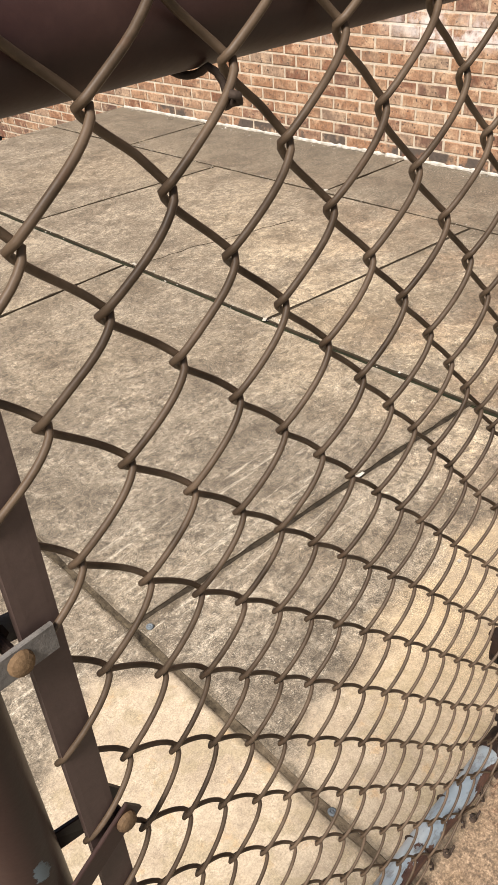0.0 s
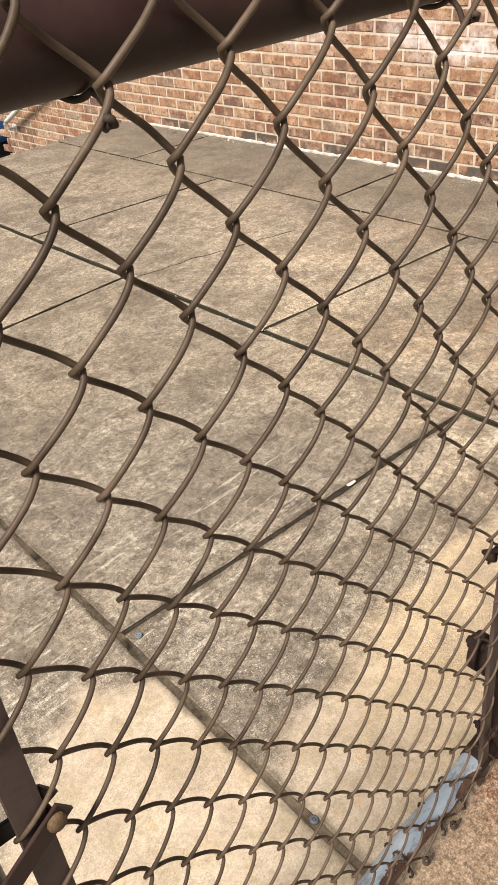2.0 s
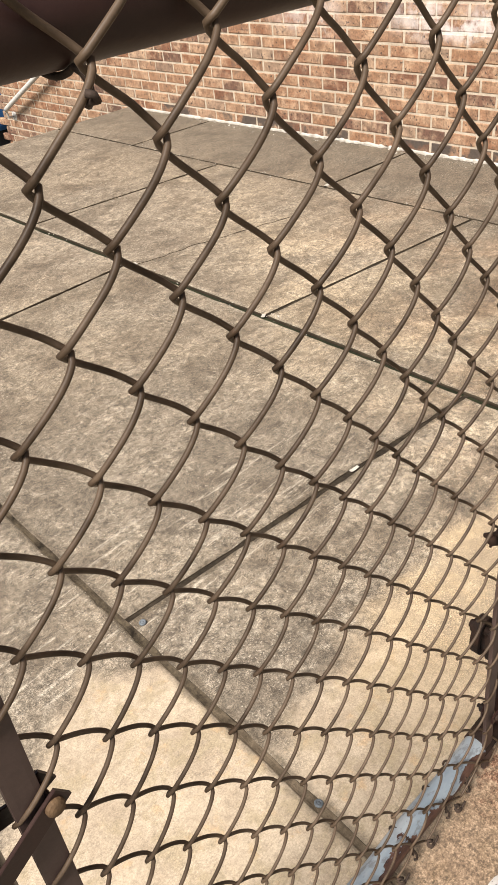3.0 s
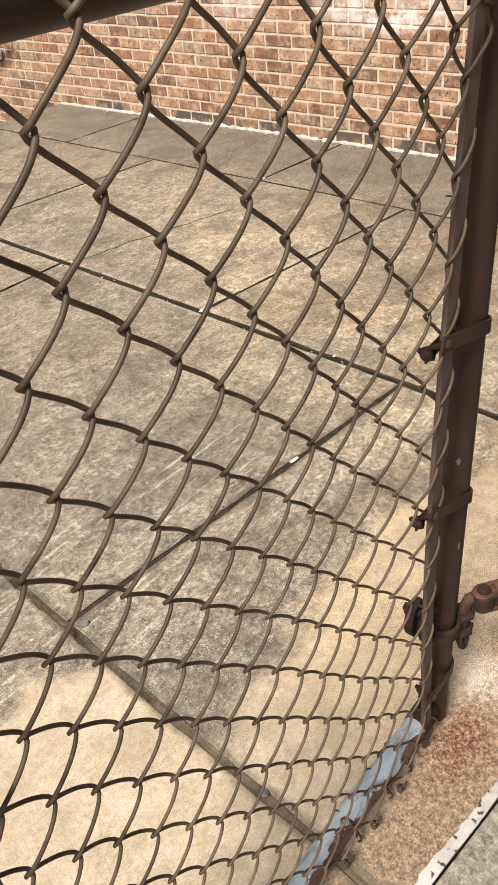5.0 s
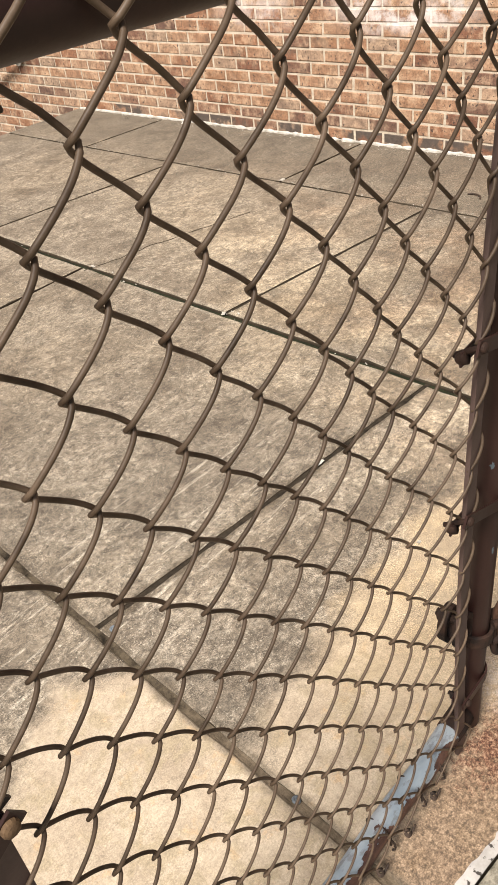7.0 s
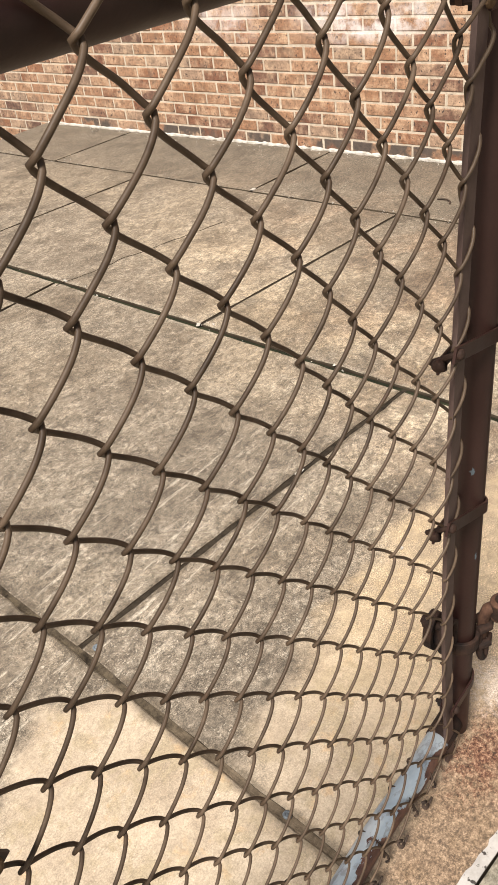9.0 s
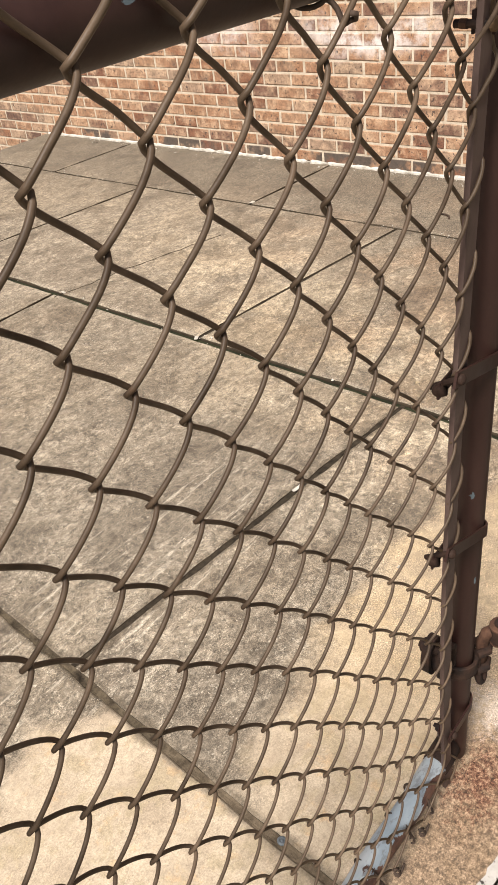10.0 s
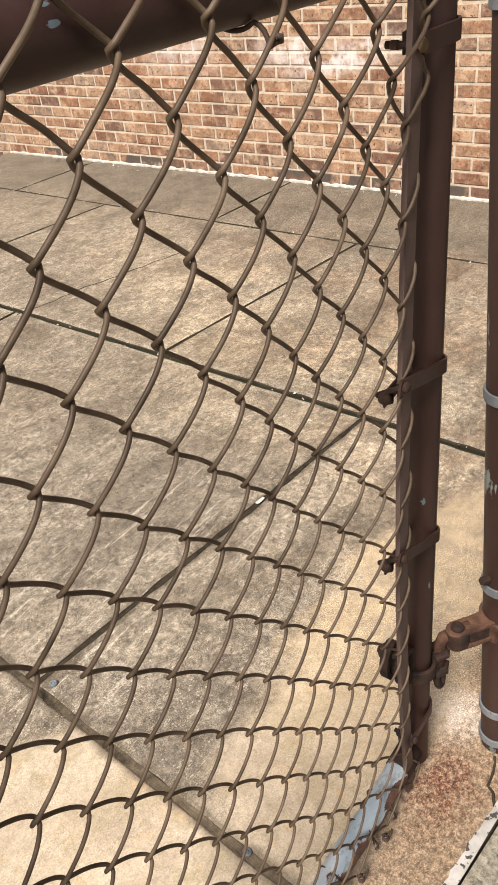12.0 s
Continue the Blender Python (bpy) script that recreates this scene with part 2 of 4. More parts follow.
def silt_material():
    """Packed dirt in the joint, dark inland, dusted with sand by the fence."""
    m = Mat("brown_silt", 0.9)
    m.b.inputs["Specular IOR Level"].default_value = 0.12
    at = m.where()
    x, y, z = m.xyz()
    a, b = m.noise(26.0, 7, 0.72, at), m.noise(190.0, 4, 0.7, at)
    darker = m.ramp(a, (0.36, (0.020, 0.015, 0.010)), (0.62, (0.120, 0.094, 0.062)))
    sandy = m.ramp(a, (0.36, (0.070, 0.053, 0.035)), (0.62, (0.155, 0.119, 0.080)))
    near = m.math("ADD", y, m.math("MULTIPLY", m.math("SUBTRACT", m.noise(9.0, 4, 0.6, at), 0.5), 0.4))
    col = m.mix(m.step(near, 0.22, 0.60), sandy, darker)
    return m.done(m.mix(0.6, col, m.ramp(b, (0.34, 0.55), (0.6, 1.05)), "MULTIPLY"), b, 0.8, 0.003)


def brick_material(name, per_island, tarred=False):
    m = Mat(name, 0.85)
    at = m.where()
    x, y, z = m.xyz()
    rnd = m.node("ShaderNodeNewGeometry").outputs["Random Per Island"] if per_island else m.node("ShaderNodeObjectInfo").outputs["Random"]
    base = m.ramp(rnd, (0.0, (0.21, 0.080, 0.042)), (0.15, (0.36, 0.160, 0.075)), (0.35, (0.48, 0.285, 0.165)), (0.52, (0.41, 0.210, 0.105)),
                  (0.70, (0.53, 0.35, 0.225)), (0.80, (0.40, 0.285, 0.195)), (0.90, (0.27, 0.125, 0.072)), (1.0, (0.15, 0.078, 0.055)))
    base = m.mix(1.0, m.mix(0.10, base, (0.43, 0.305, 0.21)), (0.63, 0.610, 0.605), "MULTIPLY")
    patch = m.noise(14.0, 5, 0.65, at)
    col = m.mix(m.step(patch, 0.42, 0.68), base, m.mix(0.55, base, (0.56, 0.39, 0.25)))
    blotch = m.noise(38.0, 6, 0.75, at)
    col = m.mix(0.85, col, m.ramp(blotch, (0.36, 0.55), (0.5, 1.0), (0.64, 1.18)), "MULTIPLY")
    col = m.mix(0.7, col, m.ramp(m.noise(110.0, 5, 0.75, at), (0.32, 0.42), (0.52, 1.0), (0.68, 1.25)), "MULTIPLY")
    spots = m.step(m.noise(62.0, 2, 0.5, at), 0.645, 0.672)
    col = m.mix(m.math("MULTIPLY", spots, 0.9), col, (0.045, 0.028, 0.022))
    soot = m.step(m.noise(11.0, 5, 0.7, at), 0.52, 0.70)
    col = m.mix(m.math("MULTIPLY", soot, 0.6), col, (0.12, 0.077, 0.052))
    if tarred:
        col = m.mix(m.step(m.noise(7.0, 4, 0.6, at), 0.44, 0.56), col, m.mix(m.noise(60.0, 3, 0.6, at), (0.03, 0.024, 0.02), (0.11, 0.08, 0.06)))
    col = salts(m, col, at, y, z)
    return m.done(col, m.noise(140.0, 5, 0.7, at), 0.6, 0.004)


def salts(m, col, at, y, z):
    """Pale mineral bloom across a band of the wall."""
    wander = m.math("MULTIPLY_ADD", m.math("SUBTRACT", m.noise(4.0, 4, 0.6, at), 0.5), 0.22, z)
    band = m.math("SUBTRACT", 1.0, m.step(m.math("ABSOLUTE", m.math("SUBTRACT", wander, 0.625)), 0.015, 0.12))
    run = m.math("MULTIPLY", m.step(y, 1.45, 1.70), m.math("SUBTRACT", 1.0, m.step(y, 2.05, 2.45)))
    run = m.math("MAXIMUM", run, m.math("MULTIPLY", 0.55, m.math("MULTIPLY", m.step(y, 2.5, 2.75), m.math("SUBTRACT", 1.0, m.step(y, 2.9, 3.2)))))
    k = m.math("MULTIPLY", m.math("MULTIPLY", band, run), m.step(m.noise(9.0, 6, 0.72, at), 0.38, 0.60))
    return m.mix(m.math("MULTIPLY", k, 0.74), col, (0.70, 0.65, 0.62))


def mortar_material():
    m = Mat("cream_mortar", 0.9)
    at = m.where()
    x, y, z = m.xyz()
    col = m.ramp(m.noise(25.0, 5, 0.65, at), (0.3, (0.38, 0.305, 0.225)), (0.7, (0.58, 0.50, 0.385)))
    col = m.mix(0.5, col, m.ramp(m.noise(200.0, 3, 0.7, at), (0.3, 0.6), (0.7, 1.0)), "MULTIPLY")
    return m.done(salts(m, col, at, y, z), m.noise(160.0, 4, 0.7, at), 0.6, 0.004)


def paint_material(name, paint, worn, under, chip_at=0.66, chip_scale=14.0, rough=0.45, stretch=0.35, knocks=()):
    """Old paint on steel, with chips down to the coat or rust underneath."""
    m = Mat(name, rough)
    m.b.inputs["Specular IOR Level"].default_value = 0.3
    at = m.where((1, 1, stretch))
    a = m.noise(9.0, 5, 0.6, at)
    col = m.mix(m.step(a, 0.35, 0.7), paint, worn)
    col = m.mix(0.5, col, m.ramp(m.noise(190.0, 3, 0.6, m.where()), (0.3, 0.72), (0.7, 1.0)), "MULTIPLY")
    chips = m.step(m.noise(chip_scale, 5, 0.6, at), chip_at, chip_at + 0.015)
    x, y, z = m.xyz()
    ragged = m.math("MULTIPLY", m.math("SUBTRACT", m.noise(170.0, 6, 0.75), 0.5), 4.2)
    for kx, kz, wide, high in knocks:
        d = m.math("ADD", m.math("POWER", m.math("MULTIPLY", m.math("SUBTRACT", x, kx), 1 / wide), 2.0), m.math("POWER", m.math("MULTIPLY", m.math("SUBTRACT", z, kz), 1 / high), 2.0))
        chips = m.math("MAXIMUM", chips, m.math("SUBTRACT", 1.0, m.step(m.math("ADD", d, ragged), 0.8, 1.0)))
    col = m.mix(chips, col, under)
    h = m.math("SUBTRACT", m.math("MULTIPLY", m.noise(220.0, 3, 0.6), 0.25), chips)
    return m.done(col, h, 0.5, 0.0012, m.ramp(a, (0.3, rough - 0.08), (0.7, rough + 0.2)))


def wire_material():
    m = Mat("brown_vinyl_wire", 0.50)
    m.b.inputs["Specular IOR Level"].default_value = 0.22
    at = m.where()
    a, b = m.noise(26.0, 4, 0.6, at), m.noise(260.0, 3, 0.7, at)
    col = m.ramp(a, (0.3, (0.044, 0.028, 0.0165)), (0.7, (0.134, 0.092, 0.060)))
    col = m.mix(m.math("MULTIPLY", m.step(m.noise(60.0, 3, 0.6, at), 0.62, 0.70), 0.6), col, (0.085, 0.05, 0.03))
    col = m.mix(0.4, col, m.ramp(b, (0.3, 0.7), (0.7, 1.0)), "MULTIPLY")
    return m.done(col, b, 0.25, 0.0006)


def blue_pipe_material():
    """Pale blue enamel, flaked off in long scabs, most along the underside."""
    m = Mat("pale_blue_paint", 0.5)
    m.b.inputs["Specular IOR Level"].default_value = 0.3
    at = m.where((0.45, 1, 1))
    x, y, z = m.xyz()
    a = m.noise(14.0, 5, 0.6, at)
    col = m.ramp(a, (0.3, (0.185, 0.232, 0.272)), (0.50, (0.280, 0.330, 0.366)), (0.68, (0.44, 0.465, 0.47)))
    col = m.mix(m.math("MULTIPLY", m.step(m.noise(70.0, 4, 0.7, at), 0.52, 0.64), 0.6), col, (0.15, 0.14, 0.135))
    low = m.math("ADD", m.math("MULTIPLY", m.math("SUBTRACT", 0.050, z), 4.0), m.math("MULTIPLY", m.math("SUBTRACT", 0.006, y), 12.0))
    chips = m.step(m.math("ADD", m.noise(30.0, 5, 0.65, at), low), 0.52, 0.535)
    col = m.mix(chips, col, m.ramp(m.noise(90.0, 4, 0.7, at), (0.35, (0.045, 0.024, 0.02)), (0.65, (0.12, 0.062, 0.042))))
    return m.done(col, m.math("MULTIPLY", chips, -1.0), 0.6, 0.0015)


def rust_material(name, lo, hi):
    m = Mat(name, 0.8, 0.1)
    m.b.inputs["Specular IOR Level"].default_value = 0.3
    at = m.where()
    a, b = m.noise(40.0, 5, 0.65, at), m.noise(300.0, 4, 0.7, at)
    return m.done(m.mix(0.5, m.ramp(a, (0.32, lo), (0.68, hi)), m.ramp(b, (0.3, 0.5), (0.7, 1.0)), "MULTIPLY"), b, 0.6, 0.001)


CONCRETE = concrete_material()
DIRT = plain_rough("joint_dirt", (0.024, 0.018, 0.012), (0.065, 0.05, 0.032), 12.0)
SILT = silt_material()
SILT_DARK = plain_rough("dark_brown_silt", (0.014, 0.011, 0.008), (0.062, 0.048, 0.033), 34.0, 0.9, 0.9)
MOSS = plain_rough("mossy_joint_dirt", (0.009, 0.011, 0.006), (0.034, 0.036, 0.018), 9.0)
PAVING = plain_rough("grey_pavement_concrete", (0.075, 0.068, 0.045), (0.43, 0.385, 0.30), 120.0, 0.85, 0.7, 330.0)
BRICK = brick_material("fired_brick", False)
BRICK_TARRED = brick_material("tarred_brick", False, True)
BRICK_FAR = brick_material("fired_brick_joined", True)
MORTAR = mortar_material()
CAULK = plain_rough("white_sealant", (0.30, 0.27, 0.22), (0.68, 0.64, 0.57), 30.0, 0.7)
LINE_PAINT = paint_material("worn_white_line", (0.50, 0.47, 0.43), (0.30, 0.28, 0.25), (0.055, 0.047, 0.04), 0.57, 60.0, 0.7, 1.0)
BROWN = paint_material("brown_paint", (0.026, 0.0112, 0.0088), (0.042, 0.020, 0.0152), (0.095, 0.12, 0.135), 0.70, 16.0, 0.42,
                       knocks=((0.1645, 1.2535, 0.0055, 0.0019), (0.165, 1.2625, 0.0045, 0.0018), (0.622, 0.615, 0.0018, 0.006), (0.632, 0.457, 0.0017, 0.008), (-0.156, 0.813, 0.006, 0.010)))
BAR_BROWN = paint_material("brown_bar_paint", (0.078, 0.050, 0.042), (0.108, 0.072, 0.060), (0.06, 0.03, 0.02), 0.74, 20.0, 0.5)
CHIPPED = paint_material("chipped_brown_paint", (0.030, 0.014, 0.010), (0.048, 0.025, 0.018), (0.15, 0.165, 0.15), 0.57, 17.0, 0.5)
BLUE = blue_pipe_material()
WIRE = wire_material()
DARK_WIRE = rust_material("dark_rusty_wire", (0.025, 0.018, 0.014), (0.085, 0.055, 0.038))
RUST = rust_material("orange_rust", (0.035, 0.016, 0.010), (0.142, 0.072, 0.043))
DARK_RUST = rust_material("dark_rust", (0.010, 0.007, 0.006), (0.052, 0.026, 0.016))
ZINC = rust_material("dull_zinc", (0.10, 0.09, 0.08), (0.24, 0.22, 0.20))
BRASSY = rust_material("yellowed_bolt_steel", (0.085, 0.050, 0.026), (0.20, 0.125, 0.064))
BOLT_GREY = rust_material("blue_grey_steel", (0.07, 0.08, 0.09), (0.21, 0.24, 0.26))
GALV = rust_material("galvanised_steel", (0.45, 0.44, 0.41), (0.70, 0.68, 0.63))
BIN_BLUE = paint_material("faded_blue_plastic", (0.035, 0.13, 0.36), (0.06, 0.19, 0.45), (0.35, 0.42, 0.5), 0.70, 9.0, 0.5)
BIN_DARK = plain_rough("dark_grey_plastic", (0.035, 0.036, 0.04), (0.07, 0.07, 0.075), 8.0, 0.6)
BAND_GREY = paint_material("grey_blue_band_paint", (0.10, 0.108, 0.112), (0.19, 0.20, 0.205), (0.10, 0.06, 0.04), 0.66, 18.0, 0.5)

# ---------------------------------------------------------------- builders


def mesh_from(bm, name, material, smooth=False):
    me = bpy.data.meshes.new(name)
    bm.normal_update()
    bm.to_mesh(me)
    bm.free()
    me.materials.append(material)
    if smooth:
        me.shade_smooth()
    return me


def part(name, bm, material, parent=None, label="", smooth=False):
    ob = new(name, mesh_from(bm, name, material, smooth))
    ob.parent = parent
    return tagged(ob, label)


def thing(name, label, category, at=None, kind="", group=""):
    ob = new(name)
    ob.empty_display_size = 0.05
    if at is not None:
        ob.matrix_world = at
        bpy.context.view_layer.update()
    return tagged(ob, label, category, group, kind)


def box(bm, lo, hi, m=None, bevel=0.0, seg=1):
    c = [(a + b) / 2 for a, b in zip(lo, hi)]
    s = [b - a for a, b in zip(lo, hi)]
    made = bmesh.ops.create_cube(bm, size=1, matrix=(m or Matrix()) @ Matrix.Translation(c) @ Matrix.Diagonal((*s, 1)))
    if bevel:
        es = list({e for v in made["verts"] for e in v.link_edges})
        bmesh.ops.bevel(bm, geom=es, offset=bevel, segments=seg, profile=0.6, affect="EDGES")
    return bm


def sweep(bm, pts, radius, sides=8, caps=True, flat=None):
    """A tube along pts. radius: a number or a function of the run 0..1. flat: (width, thickness, side axis) for a strap."""
    pts = [Vector(p) for p in pts]
    rings = []
    up = None
    for i, p in enumerate(pts):
        t = (pts[min(i + 1, len(pts) - 1)] - pts[max(i - 1, 0)]).normalized()
        if up is None:
            up = t.orthogonal().normalized() if flat is None else Vector(flat[2]).normalized()
        up = (up - t * up.dot(t)).normalized() if flat is None else (Vector(flat[2]) - t * Vector(flat[2]).dot(t)).normalized()
        side = t.cross(up)
        r = radius(i / (len(pts) - 1)) if callable(radius) else radius
        if flat is None:
            ring = [p + (up * math.cos(a) + side * math.sin(a)) * r for a in (2 * math.pi * k / sides for k in range(sides))]
        else:
            w, th = flat[0] / 2, flat[1] / 2
            ring = [p + up * a * w + side * b * th for a, b in ((-1, -0.6), (-0.93, -1), (0.93, -1), (1, -0.6), (1, 0.6), (0.93, 1), (-0.93, 1), (-1, 0.6))]
        rings.append([bm.verts.new(q) for q in ring])
    for a, b in zip(rings, rings[1:]):
        n = len(a)
        for k in range(n):
            bm.faces.new((a[k], a[(k + 1) % n], b[(k + 1) % n], b[k]))
    if caps:
        bm.faces.new(list(reversed(rings[0])))
        bm.faces.new(rings[-1])
    return bm


def pipe(a, b, r, sides=28, wave=0.0):
    """A steel pipe with slightly uneven wall and softened ends."""
    a, b = Vector(a), Vector(b)
    n = 24
    pts = [a.lerp(b, k / n) + Vector([wave * noise.noise((k * 0.31, j * 7.7, 1.3)) for j in range(3)]) for k in range(n + 1)]
    d = (b - a).normalized() * 0.0015
    pts = [pts[0], pts[0] + d] + pts[1:-1] + [pts[-1] - d, pts[-1]]
    return sweep(bmesh.new(), pts, lambda s: r - (0.0015 if s in (0.0, 1.0) else 0.0), sides)


def bolt_head(bm, at, axis, r, high, dome=True, sides=14):
    at, axis = Vector(at), Vector(axis).normalized()
    prof = [(r, 0), (r, high * 0.35)] + [(r * math.cos(a), high * (0.35 + 0.65 * math.sin(a))) for a in (0.5, 0.95, 1.3)] if dome else [(r, 0), (r, high * 0.85), (r * 0.9, high)]
    up = axis.orthogonal().normalized()
    side = axis.cross(up)
    rings = [[bm.verts.new(at + axis * h + (up * math.cos(2 * math.pi * k / sides) + side * math.sin(2 * math.pi * k / sides)) * q) for k in range(sides)] for q, h in prof]
    for a, b in zip(rings, rings[1:]):
        for k in range(sides):
            bm.faces.new((a[k], a[(k + 1) % sides], b[(k + 1) % sides], b[k]))
    bm.faces.new(rings[-1])
    bm.faces.new(list(reversed(rings[0])))
    return bm


# ---------------------------------------------------------------- gate
POST_X, LATCH_X, GATE_Y = 0.640, -0.158, 0.012
RAIL_Z, PIPE_Z = 1.247, 0.048
PITCH, ROW = 0.040, 0.0444
TOP_KNOT = 1.187
R_WIRE = 0.00200

gate = thing("chain_link_gate", "brown vinyl chain-link walk gate on a steel pipe frame", "gate", pose(0, 0, 0))


def mesh_depth(v):
    """How far the loose wire fabric bellies, by row."""
    s = min(max(-v, -3.0), 27.0)
    if s < 10:
        return -0.015 + 0.028 * (0.5 - 0.5 * math.cos(math.pi * max(s, 0) / 10))
    return 0.013 - 0.031 * (0.5 - 0.5 * math.cos(math.pi * min((s - 10) / 14.0, 1)))


def bar_line(z):
    """The right-hand bar is a little bowed."""
    return 0.553 + (0.018 if z > 0.6 else 0.036) * ((z - 0.60) / 0.58) ** 2


DRIFT_X = (2.9, 6.4, 2.8, 23.2, 5.5, -22.8, -7.3, -6.5, -24.5, -6.1, -23.7, 18.1, -0.4, -7.7, -3.7, 0.4, 16.0, 10.4, 16.1, 6.0, 0.7)
DRIFT_Y = (2.1, 0.9, -16.5, -4.0, -4.2, 4.1, 7.7, 7.5, -6.3, 12.7)
DRIFT_Z = (-2.5, -6.7, -0.5, 6.2, 1.3, 19.2, 27.6, 0.7, 16.4, 1.3, 0.4, -17.2, -7.6, -1.6, 5.0, -0.9, -5.3, 2.0, -10.1, -0.8, -21.4)


def drift(col, row):
    """How the stretched fabric strays from an even grid, in metres."""
    a, b = (min(max(col, -3.0), 15.0) - 5) / 9, (min(max(row, -25.0), 1.5) + 12) / 13
    terms = (1, a, b, a * a, a * b, b * b, a ** 3, a * a * b, a * b * b, b ** 3, a ** 4, b ** 4, a * a * b * b, a ** 3 * b, a * b ** 3,
             b ** 5, a * b ** 4, a * a * b ** 3, a ** 3 * b * b, a ** 4 * b, a ** 5)
    return [0.001 * sum(c * t for c, t in zip(cs, terms)) for cs in (DRIFT_X, DRIFT_Y, DRIFT_Z)]


def strand(u, top=3, low=-26, step=11):
    """One zigzag wire between knot columns u and u + 1, hooked to both neighbours."""
    pts = []
    v = top if (top + u) % 2 == 0 else top - 1
    thick = 0.0061
    while v > low:
        for back in (True, False)[:max(v - low, 0)]:
            for k in range(step):
                s = k / step
                soft = 0.5 - 0.5 * math.cos(math.pi * s)
                run = (0.74 * s + 0.26 * soft) ** (0.93 if back else 1.12)
                wide = PITCH + R_WIRE * 1.05 + 0.0045
                x = u * PITCH - 0.0045 + wide * (run if back else 1 - run)
                y = thick * math.sin(math.pi * s) ** 0.55 * (1 if back else -1)
                vv = v - s
                z = TOP_KNOT + ROW * vv
                jig = noise.noise((u * 1.7, vv * 0.23, 4.0)), noise.noise((u * 1.7, vv * 0.23, 9.0))
                near_r = min(max((x - 0.40) / 0.14, 0), 1)
                near_l = min(max((0.0 - x) / 0.11, 0), 1)
                loose = 1 - max(near_r, near_l)
                k1 = min(max((x - 0.24) / 0.24, 0), 1)
                squeeze = 0.0145 * k1 * k1 * (3 - 2 * k1) + 0.0105 * min(max((x - 0.565) / 0.035, 0), 1)
                high = min(max((z - 0.4) / 0.3, 0), 1)
                x += (bar_line(z) - 0.553) * near_r - squeeze - 0.004 * high * (1 - near_r)
                z += 0.0045 * min(high, max((1.25 - z) / 0.2, 0))
                belly = mesh_depth(vv) * loose - 0.004 * (1 - loose)
                over_rail = min(max(1 + (vv - 0.4) / 2.0, 0), 1)
                belly += (min(belly, -0.0205) - belly) * over_rail
                x, z = x + 0.001 * over_rail, z + 0.006 * over_rail ** 3
                sx, sy, sz = drift(u + (run if back else 1 - run), vv)
                free = (1 - max(min(max((x - 0.46) / 0.08, 0), 1), near_l)) * (1 - over_rail)
                y, z = y + belly + sy * free + 0.0008 * jig[1] * loose, z + sz + 0.0006 * jig[1]
                over_pipe = min(max((0.105 - z) / 0.03, 0), 1)
                y += (min(y, -0.0125 + 0.3 * (y - belly - sy * free)) - y) * over_pipe
                pts.append((x + sx + 0.0006 * jig[0], y, z))
            v -= 1
    return pts


for u in range(-3, 15):
    part("wire", sweep(bmesh.new(), strand(u), lambda q: R_WIRE * (1.05 - 0.14 * q), 9), WIRE, gate, smooth=True)

part("top_rail", pipe((LATCH_X, GATE_Y, RAIL_Z), (POST_X, GATE_Y, RAIL_Z), 0.0225, 40), BROWN, gate, "dark brown painted steel pipe", True)
part("hinge_stile", pipe((POST_X, GATE_Y, 0.022), (POST_X, GATE_Y, RAIL_Z + 0.03), 0.0214, 36), BROWN, gate, "dark brown painted steel pipe", True)
part("latch_stile", pipe((LATCH_X, GATE_Y, 0.038), (LATCH_X, GATE_Y, RAIL_Z + 0.03), 0.0225, 36), BROWN, gate, "dark brown painted steel pipe", True)
part("bottom_rail", pipe((LATCH_X, GATE_Y, PIPE_Z), (POST_X - 0.045, GATE_Y, PIPE_Z + 0.010), 0.0205, 32, 0.002), BLUE, gate, "pale blue pipe with flaking paint", True)
BAR_L = -0.110
right_bar = sweep(bmesh.new(), [(bar_line(z), -0.004, z) for z in (-0.005 + 1.265 * k / 16 for k in range(17))], 0, 8, True, (0.0065, 0.0225, (0, 1, 0)))
part("tension_bar", right_bar, BAR_BROWN, gate, "flat brown steel bar threaded through the wire")
left_bar = sweep(bmesh.new(), [(BAR_L, -0.004, 1.265 * k / 8) for k in range(9)], 0, 8, True, (0.0065, 0.0225, (0, 1, 0)))
part("tension_bar", left_bar, BAR_BROWN, gate, "flat brown steel bar threaded through the wire")


